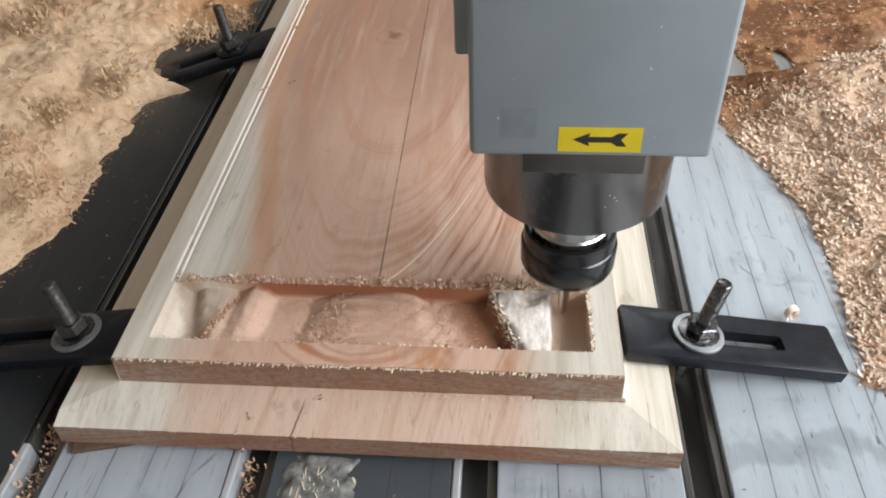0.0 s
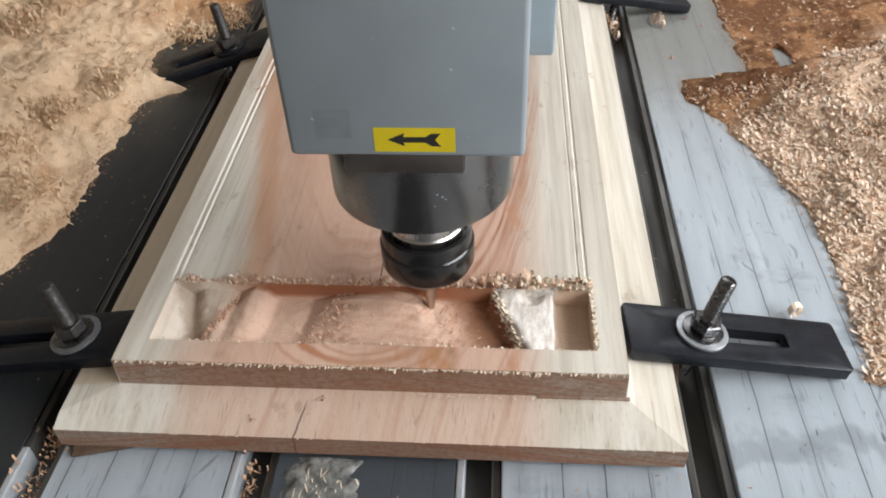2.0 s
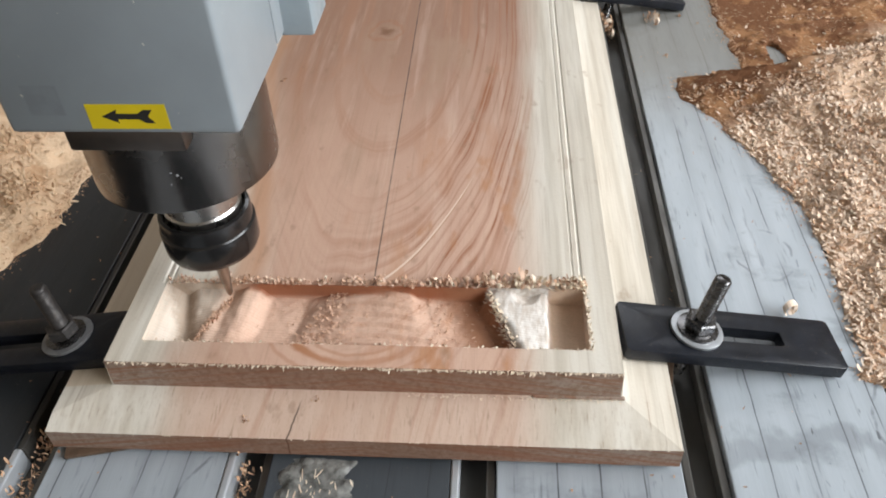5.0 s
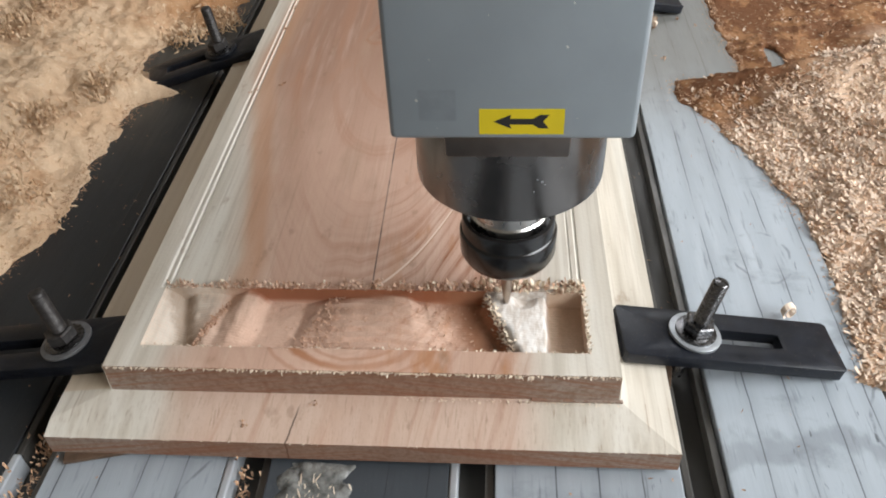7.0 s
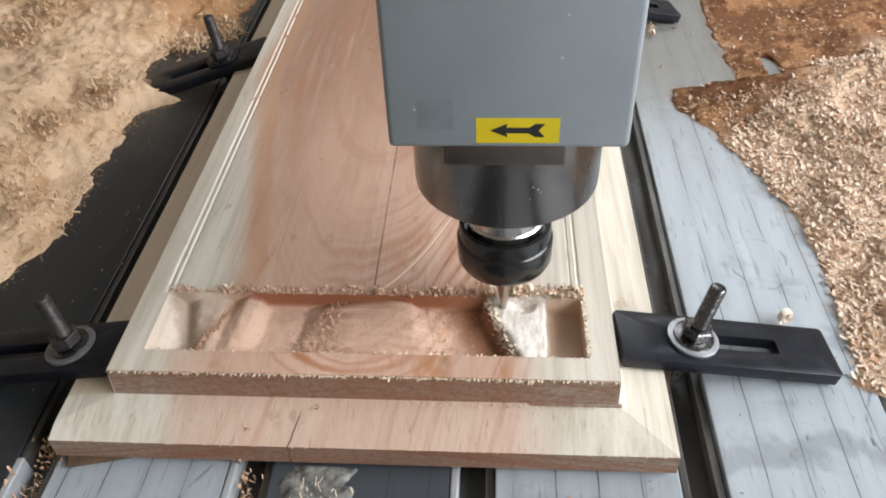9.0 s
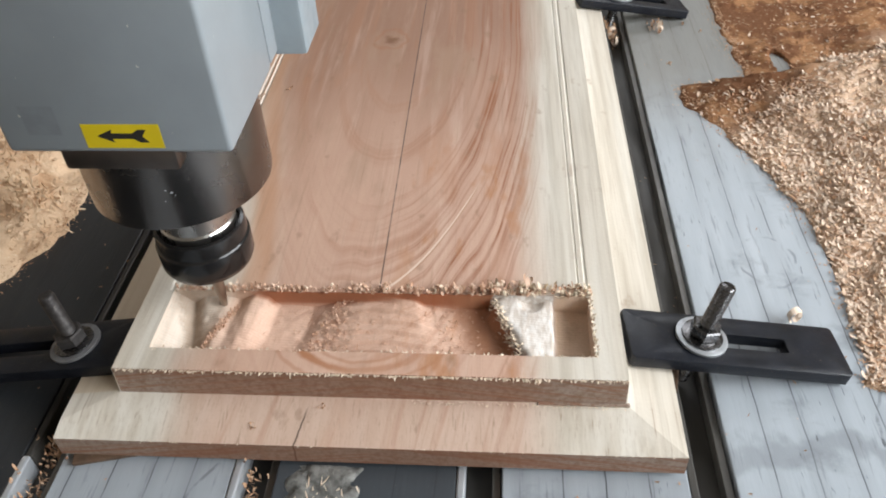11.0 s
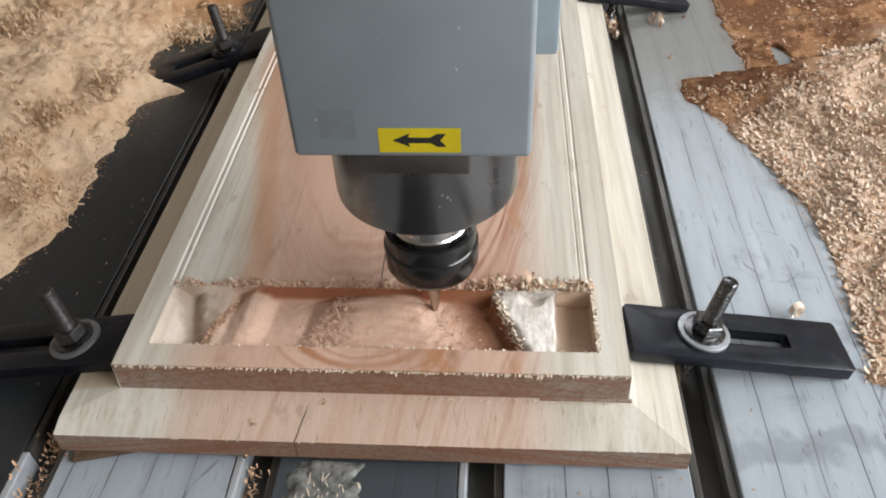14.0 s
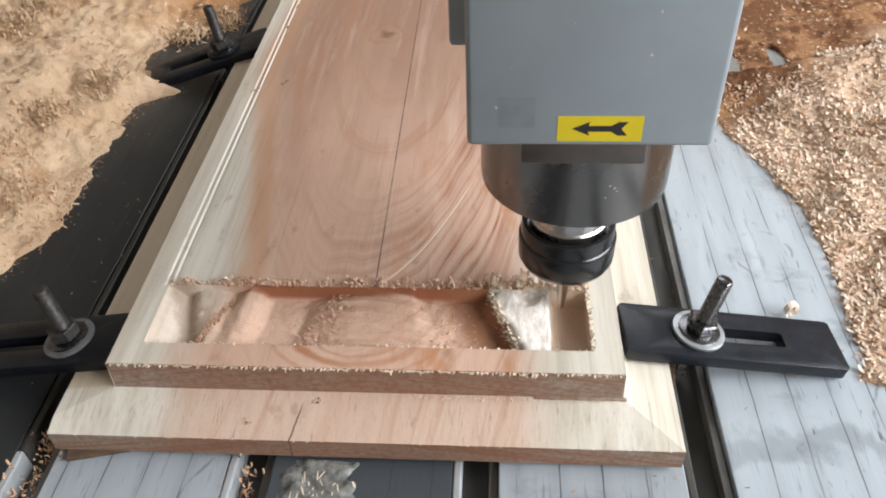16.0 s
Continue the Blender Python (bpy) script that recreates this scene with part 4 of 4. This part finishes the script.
def scatter():
    fl, red = Flakes(21), Flakes(22)
    r = fl.rng
    for k in range(62000):
        x, y = r.uniform(0.34, 0.60), r.uniform(0.04, 0.50)
        z = pile_height(x, y, 1)
        if z < 0.0004:
            continue
        thin = noise.noise(Vector((x * 16, y * 16, 12))) + (0.35 if y < 0.33 or x > 0.45 else -0.25)
        if y - 0.9 * x > -0.055 + 0.04 * noise.noise(Vector((x * 40, y * 40, 2))) and r.rand() > (0.75 if y < 0.340 - 0.3 * abs(x - 0.385) and x > 0.356 else 0.12) * max(0.0, noise.noise(Vector((x * 45, y * 45, 17))) + 0.12):
            continue
        if r.rand() > 0.30 + 0.7 * min(1, max(0, thin + 0.35)):
            continue
        f = fl if r.rand() < (0.94 if y - 0.9 * x < -0.06 else 0.4) else red
        f.add((x, y, z + r.uniform(-0.0002, 0.0006)), r.uniform(0.0018, 0.0058), r.uniform(0.0008, 0.0022), r.uniform(0, 6.28), r.uniform(-0.15, 0.35), r.uniform(-0.35, 0.35), r.uniform(-0.8, 2.4), 3)
    tagged(part("wood_shavings", fl.mesh("wood_shavings"), M_CHIP_PALE), "pale wood shavings strewn over the sawdust heap", "wood shavings", "shavings", "stuff")
    tagged(part("wood_shavings", red.mesh("wood_shavings"), M_CHIP_PINK), "reddish wood shavings strewn over the sawdust heap", "wood shavings", "shavings", "stuff")
    fl = Flakes(23)
    r = fl.rng
    for k in range(13000):
        x, y = r.uniform(-0.30, -0.025), r.uniform(0.04, 0.56)
        z = pile_height(x, y, -1)
        if z < 0.0004:
            continue
        patch = noise.noise(Vector((x * 22, y * 22, 31))) + noise.noise(Vector((x * 60, y * 60, 8))) * 0.5
        if r.rand() > 0.10 + 0.9 * min(1, max(0, patch * 2.6)):
            continue
        fl.add((x, y, z + r.uniform(0, 0.0010)), r.uniform(0.0018, 0.0068), r.uniform(0.0007, 0.0019), r.uniform(0, 6.28), r.uniform(-0.15, 0.3), r.uniform(-0.35, 0.35), r.uniform(-0.9, 1.4), 3)
    # matted clumps of curls on the fine dust
    for cx, cy, wide, n in LEFT_CLUMPS:
        for k in range(n):
            x, y = cx + r.normal(0, wide), cy + r.normal(0, wide)
            up = max(0.0, 1 - math.hypot(x - cx, y - cy) / (2.2 * wide)) * wide * 0.9
            fl.add((x, y, max(0.0, pile_height(x, y, -1)) + up * r.rand() ** 0.5), r.uniform(0.003, 0.010), r.uniform(0.0007, 0.0018), r.uniform(0, 6.28), r.uniform(-0.3, 0.9), r.uniform(-0.8, 0.8), r.uniform(-1.0, 4.0), 6)
    tagged(part("wood_shavings", fl.mesh("wood_shavings"), M_CHIP_TAN), "tan wood shavings strewn over the fine sawdust", "wood shavings", "shavings", "stuff")
    # crumbs on the bed and in the slots
    fl = Flakes(24)
    r = fl.rng
    for k in range(420):
        x, y = r.uniform(-0.10, 0.50), r.uniform(-0.03, 0.50)
        if -0.003 < x < W + 0.003 and y > -0.003:
            continue
        slot = (x + 0.0002) % PITCH > PITCH - SLOT
        fl.add((x, y, -0.012 if slot else 0.0005), r.uniform(0.0006, 0.0022), r.uniform(0.0004, 0.001), r.uniform(0, 6.28), r.uniform(0, 0.3), 0, r.uniform(0, 1.5), 2)
    for side, ys, xs in ((-1, LEFT_Y, LEFT_X), (1, RIGHT_Y, RIGHT_X)):
        for k in range(1500):
            y = r.uniform(0.03, 0.50)
            x = np.interp(y, ys, xs) + side * (0.006 - abs(r.normal(0, 0.006)))
            if side < 0 and x > -0.02:
                continue
            z = max(0.0, pile_height(x, y, side))
            fl.add((x, y, z + 0.0003), r.uniform(0.0005, 0.0020), r.uniform(0.0004, 0.0011), r.uniform(0, 6.28), r.uniform(-0.1, 0.3), 0, r.uniform(-0.5, 1.5), 2)
    for cx, cy, low in BOARD_CRUMBS:
        for k in range(7):
            fl.add((cx + r.normal(0, 0.0009), cy + r.normal(0, 0.0014), low + 0.0003), r.uniform(0.0010, 0.0028), r.uniform(0.0005, 0.0011), r.uniform(0, 6.28), r.uniform(0, 0.8), r.uniform(-0.5, 0.5), r.uniform(0.5, 4), 4)
    spots = [(-0.009, 0.008, 120), (-0.004, 0.034, 100), (-0.010, -0.02, 60), (0.096, -0.012, 45), (0.306, 0.46, 160), (-0.008, 0.345, 120), (-0.006, 0.27, 30), (0.345, 0.455, 40)]
    for cx, cy, n in spots:
        for k in range(n):
            x, y = cx + r.normal(0, 0.0035), cy + r.normal(0, 0.008)
            low = -0.010 if (x + 0.0002) % PITCH > PITCH - SLOT else 0.0006
            fl.add((x, y, low + abs(r.normal(0, 0.004)) * (1 if low < 0 else 0.3)), r.uniform(0.0018, 0.0052), r.uniform(0.0005, 0.0013), r.uniform(0, 6.28), r.uniform(-0.3, 1.0), r.uniform(-0.8, 0.8), r.uniform(0.5, 4), 5)
    tagged(part("stray_shavings", fl.mesh("stray_shavings"), M_CHIP_PINK), "stray curled shavings on the bed and in its slots", "wood shavings", "shavings", "stuff")


scatter()


def curls():
    fl = Flakes(31)
    fl.add((0, 0, 0.0002), 0.024, 0.0035, 0.4, 0.2, 0.5, 6.0, 14)
    fl.add((0.003, 0.001, 0.0004), 0.014, 0.002, 1.4, 0.1, 0.2, 5.0, 10)
    one = part("wood_curl", fl.mesh("wood_curl"), M_CHIP_PALE, m=pose(0.3715, 0.1000, 0.0012))
    tagged(one, "small pale wood curl lying on the grey bed", "wood curl", "wood curls")
    for x, y, z, rx, rz in ((0.3085, 0.4450, -0.0115, 20, 80), (0.3050, 0.4560, -0.0115, -25, 200), (0.3095, 0.4640, -0.0115, 10, 10), (-0.0090, 0.0110, -0.0115, 15, 140),
                            (-0.0070, 0.0240, -0.0115, -20, 30), (-0.0120, 0.3440, -0.0115, 10, 60), (0.3480, 0.4480, 0.0012, 5, 240)):
        c = copy_thing(one, pose(x, y, z, rx, 0, rz))
        tagged(c, "small curled wood shaving caught in the bed's slot" if z < 0 else "small pale wood curl lying on the grey bed")


curls()


def glue_patch():
    verts, faces, n = [], [], 44
    for j in range(n + 1):
        for i in range(n + 1):
            x, y = 0.112 + 0.036 * i / n, -0.040 + 0.0395 * j / n
            d = 1.15 - math.hypot((x - 0.1300) / 0.0155, (y + 0.018) / 0.024) + 0.5 * noise.noise(Vector((x * 160, y * 160, 2)))
            h = min(0.0014, max(-0.0008, d * 0.004)) + (0.0005 * noise.noise(Vector((x * 420, y * 420, 1))) if d > 0 else 0)
            verts.append((x, y, h))
    for j in range(n):
        for i in range(n):
            a = j * (n + 1) + i
            faces.append((a, a + 1, a + n + 2, a + n + 1))
    tagged(part("glue_patch", from_arrays("glue_patch", verts, faces), M_GLUE, smooth=180), "dried grey glue patch stuck on the dark strip", "glue")
    fl = Flakes(41)
    r = fl.rng
    for k in range(40):
        x, y = r.normal(0.130, 0.006), r.normal(-0.022, 0.008)
        fl.add((x, y, 0.0013), r.uniform(0.002, 0.007), r.uniform(0.0003, 0.0008), r.uniform(0.9, 2.2), r.uniform(-0.05, 0.2), 0, r.uniform(-0.4, 0.6), 3)
    tagged(part("glued_fibre", fl.mesh("glued_fibre"), M_FIBRE), "pale wood fibres stuck in the dried glue", "wood fibre", kind="stuff")


glue_patch()


# ---- clamps ----
def clamp(end, heel_y, heel_x, along, lean, label, bolt_top=0.062, dusty=False, worn_shade=False):
    """A slotted bar that presses the board's edge: from its end on the board to its heel on the bed."""
    dx, dy = heel_x - end[0], heel_y - end[1]
    run = math.hypot(dx, dy)
    turn = math.degrees(math.atan2(dy, dx))
    z_end, z_heel, thick, half = 0.0222, 0.0012, 0.0072, 0.0165
    tip = math.degrees(math.atan2(z_end - z_heel, run))
    length = math.hypot(run, z_end - z_heel)
    thing = tagged(empty("bar_clamp", pose(end[0], end[1], 0, 0, 0, turn)), label, "clamp", "clamps on the board")
    tilt = pose(0, 0, z_end, 0, tip, 0)
    slot = [(0.0830, -0.0046), (0.0845, -0.0040), (0.0845, 0.0040), (0.0830, 0.0046)] + disc_loop(0.030, 0, 0.0046, 10, math.pi / 2, 3 * math.pi / 2, False)
    c = 0.0016
    outline = [(c, -half), (length - c, -half), (length, -half + c), (length, half - c), (length - c, half), (c, half), (0, half - c), (0, -half + c)]
    part("bar", plate(outline, [slot], 0, thick, 0.0006), M_CLAMP, thing, "black slotted steel bar", smooth=35, m=tilt)
    part("washer", plate(disc_loop(along, 0, 0.0133, 40), [disc_loop(along, 0, 0.0044, 24)], thick + 0.0002, thick + 0.0020, 0.0003), M_CLAMP if dusty else M_WASHER_SHADE if worn_shade else M_WASHER, thing, "black washer" if dusty else "zinc washer", smooth=40, m=tilt)
    hexa = lathe([(0.0072, 0), (0.0078, 0.0006), (0.0078, 0.0056), (0.0070, 0.0064)], 6)
    seat = tilt @ pose(along, 0, thick + 0.0021, 0, 0, 12)
    part("flange", lathe([(0.0104, 0), (0.0104, 0.0010), (0.0080, 0.0016)], 32), M_BOLT, thing, "dark steel flange", smooth=30, m=seat)
    part("nut", hexa, M_BOLT_DUSTY if worn_shade or dusty else M_BOLT, thing, "dark steel hexagon nut", smooth=20, m=seat @ pose(0, 0, 0.0016))
    base = (tilt @ Vector((along, 0, thick)))
    prof, z, top = [(0.0035, -0.030)], -0.030, bolt_top - base[2]
    while z < top - 0.0018:
        prof += [(0.0036, z + 0.0001), (0.0041, z + 0.0005), (0.0041, z + 0.0008)]
        z += 0.00125
    prof += [(0.0036, top - 0.0004), (0.0030, top)]
    part("bolt", lathe(prof, 20), M_BOLT_DUSTY if worn_shade or dusty else M_BOLT, thing, "dark threaded steel bolt", smooth=50, m=Matrix.Translation(base) @ pose(0, 0, 0, lean[0], tip + lean[1], 0))


clamp((0.2735, 0.0635), 0.0720, 0.3860, 0.0385, (0, 0), "black slotted steel clamp bar on the board's pale edge", 0.0592)
clamp((0.0245, 0.0505), 0.0550, -0.0880, 0.0310, (0, -5.5), "black slotted steel clamp bar beside the dark bed", 0.060, worn_shade=True)
clamp((0.0245, 0.3770), 0.3510, -0.0700, 0.0375, (0, -6), "black slotted clamp bar half buried in sawdust", 0.060, True)
clamp((0.2740, 0.4660), 0.4850, 0.3720, 0.0385, (0, 0), "black slotted clamp bar at the board's far edge")


# ---- spindle ----
def spindle():
    """Router spindle. Its axis is its own z; the heights are the bed's."""
    s = tagged(empty("router_spindle", pose(0.2125, 0.073, 0)), "grey router spindle with a black collet nut, carving the board", "router spindle")
    cover = part("cover", block(-0.0440, 0.0435, -0.0430, 0.0215, 0.1622, 0.420, 0.0022, 3), M_COVER, s, "light grey painted sheet metal cover", smooth=30)
    bm = block(-0.0440, 0.0435, 0.0219, 0.0460, 0.1640, 0.420, 0.0012)
    part("rear_cover", bm, M_COVER, s, smooth=30)
    part("mounting_plate", block(-0.0545, 0.0568, 0.0340, 0.0640, 0.1618, 0.420, 0.0020), M_COVER_DARK, s, "grey painted mounting plate", smooth=30)
    lab = part("arrow_label", block(-0.0118, 0.0180, -0.04312, -0.04302, 0.1648, 0.1752), M_YELLOW, cover, "yellow label with a black arrow")
    c, zc = 0.0031, 0.1701
    pts = [(-0.0068, 0), (-0.0005, 0.0029), (-0.0010, 0.0012), (0.0070, 0.0012), (0.0094, 0.0028), (0.0128, 0.0028), (0.0106, 0), (0.0128, -0.0028), (0.0094, -0.0028), (0.0070, -0.0012), (-0.0010, -0.0012), (-0.0005, -0.0029)]
    bm = bmesh.new()
    bm.faces.new([bm.verts.new((x, -0.04318, zc + z)) for x, z in pts])
    got = bmesh.ops.extrude_face_region(bm, geom=bm.faces[:])
    bmesh.ops.translate(bm, vec=(0, 0.00005, 0), verts=[g for g in got["geom"] if isinstance(g, bmesh.types.BMVert)])
    bmesh.ops.recalc_face_normals(bm, faces=bm.faces[:])
    part("arrow_mark", bm, M_BLACK_INK, s)
    part("nose", lathe([(0.0385, 0.1205), (0.0398, 0.1215), (0.0400, 0.1235), (0.0400, 0.1680)], 96), M_NOSE, s, "brushed steel spindle nose", smooth=30)
    part("front_flange", block(-0.0245, 0.0210, -0.0425, -0.0300, 0.1540, 0.1640, 0.0014), M_NOSE_DARK, s, "dull steel flange block", smooth=30)
    for a, z, r in ((-1.32, 0.1415, 0.0004), (-1.27, 0.1400, 0.0006), (-1.35, 0.1360, 0.0003), (-1.24, 0.1385, 0.0003)):
        part("dust_speck", lathe([(r * 0.5, -r * 0.3), (r, 0), (r * 0.6, r * 0.4)], 6), M_WASHER, s, m=pose(0.0401 * math.cos(a), 0.0401 * math.sin(a), z, 90, 0, 15))
    part("shaft", lathe([(0.0172, 0.0880), (0.0180, 0.0965), (0.0172, 0.0975), (0.0172, 0.1040), (0.0182, 0.1050), (0.0182, 0.1120), (0.0170, 0.1130), (0.0170, 0.1215)], 64), M_SHAFT, s, "bright steel spindle shaft", smooth=30)
    part("collet_nut", lathe([(0.0060, 0.0700), (0.0190, 0.0700), (0.0212, 0.0712), (0.0224, 0.0740), (0.0226, 0.0850), (0.0223, 0.0858), (0.0216, 0.0864), (0.0215, 0.0920), (0.0211, 0.0936), (0.0196, 0.0942), (0.0190, 0.0930), (0.0188, 0.0905), (0.0120, 0.0900)], 72), M_NUT, s, "black collet nut", smooth=40)
    part("bit", lathe([(0.0006, 0.0345), (0.0014, 0.0358), (0.0020, 0.0400), (0.0030, 0.0500), (0.0030, 0.0705)], 20), M_BIT, s, "slim tapered carving bit", smooth=40)
    return s


SPINDLE_THING = spindle()


SPINDLE = [
    (0, 0.2444, -0.0064), (0.2, 0.2519, -0.0050), (0.3, 0.2549, 0.0000), (0.5, 0.2535, -0.0003), (0.7, 0.2439, -0.0080),
    (0.8, 0.2429, -0.0050), (1, 0.2375, 0.0005), (1.2, 0.2279, -0.0030), (1.3, 0.2239, 0.0000), (1.5, 0.2125, 0.0000),
    (1.7, 0.2059, -0.0080), (1.8, 0.1999, -0.0080), (2, 0.1761, -0.0083), (2.2, 0.1639, -0.0020), (2.3, 0.1449, -0.0010),
    (2.5, 0.1212, -0.0065), (2.7, 0.1069, -0.0090), (2.8, 0.0945, -0.0085), (3, 0.0863, -0.0033), (3.2, 0.0779, 0.0000),
    (3.3, 0.0729, -0.0040), (3.5, 0.0628, -0.0027), (3.7, 0.0519, -0.0020), (3.8, 0.0509, -0.0070), (4, 0.0437, -0.0054),
    (4.2, 0.0413, 0.0018), (4.4, 0.0476, -0.0068), (4.6, 0.0559, 0.0020), (4.8, 0.0681, -0.0029), (5, 0.0749, 0.0010),
    (5.1, 0.0799, 0.0000), (5.3, 0.0887, -0.0048), (5.5, 0.1009, -0.0080), (5.6, 0.1159, -0.0070), (5.8, 0.1248, -0.0029),
    (6, 0.1569, 0.0000), (6.1, 0.1699, -0.0020), (6.3, 0.1748, -0.0059), (6.5, 0.1899, -0.0080), (6.7, 0.2079, -0.0070),
    (6.8, 0.2099, -0.0020), (7, 0.2183, 0.0012), (7.2, 0.2279, -0.0020), (7.3, 0.2309, -0.0010), (7.5, 0.2432, -0.0016),
    (7.7, 0.2489, -0.0090), (7.8, 0.2539, -0.0050), (8, 0.2562, 0.0027), (8.2, 0.2499, -0.0050), (8.3, 0.2449, -0.0070),
    (8.5, 0.2419, 0.0005), (8.7, 0.2309, -0.0020), (8.8, 0.2269, -0.0020), (9, 0.2166, 0.0005), (9.2, 0.2067, -0.0026),
    (9.4, 0.1999, -0.0080), (9.6, 0.1761, -0.0083), (9.8, 0.1639, -0.0020), (9.9, 0.1449, -0.0010), (10.1, 0.1212, -0.0065),
    (10.3, 0.1069, -0.0090), (10.4, 0.0945, -0.0085), (10.6, 0.0863, -0.0033), (10.8, 0.0779, 0.0000), (10.9, 0.0729, -0.0040),
    (11.1, 0.0628, -0.0027), (11.3, 0.0533, -0.0036), (11.5, 0.0483, -0.0084), (11.7, 0.0419, 0.0010), (11.8, 0.0409, 0.0020),
    (12, 0.0476, -0.0068), (12.2, 0.0529, -0.0030), (12.3, 0.0559, 0.0020), (12.5, 0.0681, -0.0029), (12.7, 0.0749, 0.0010),
    (12.8, 0.0799, 0.0000), (13, 0.0887, -0.0048), (13.2, 0.1009, -0.0080), (13.3, 0.1159, -0.0070), (13.5, 0.1248, -0.0029),
    (13.7, 0.1569, 0.0000), (13.8, 0.1699, -0.0020), (14, 0.1777, -0.0072), (14.2, 0.2059, -0.0060), (14.3, 0.2079, -0.0040),
    (14.5, 0.2152, -0.0002), (14.7, 0.2249, 0.0000), (14.8, 0.2289, -0.0010), (15, 0.2390, 0.0026), (15.2, 0.2429, -0.0050),
    (15.3, 0.2479, -0.0050), (15.5, 0.2543, 0.0025), (15.7, 0.2539, 0.0000), (15.8, 0.2499, -0.0050), (16, 0.2439, -0.0032),
]


def motions():
    walk(SPINDLE_THING, [(t, pose(x, 0.073, z)) for t, x, z in SPINDLE])


motions()
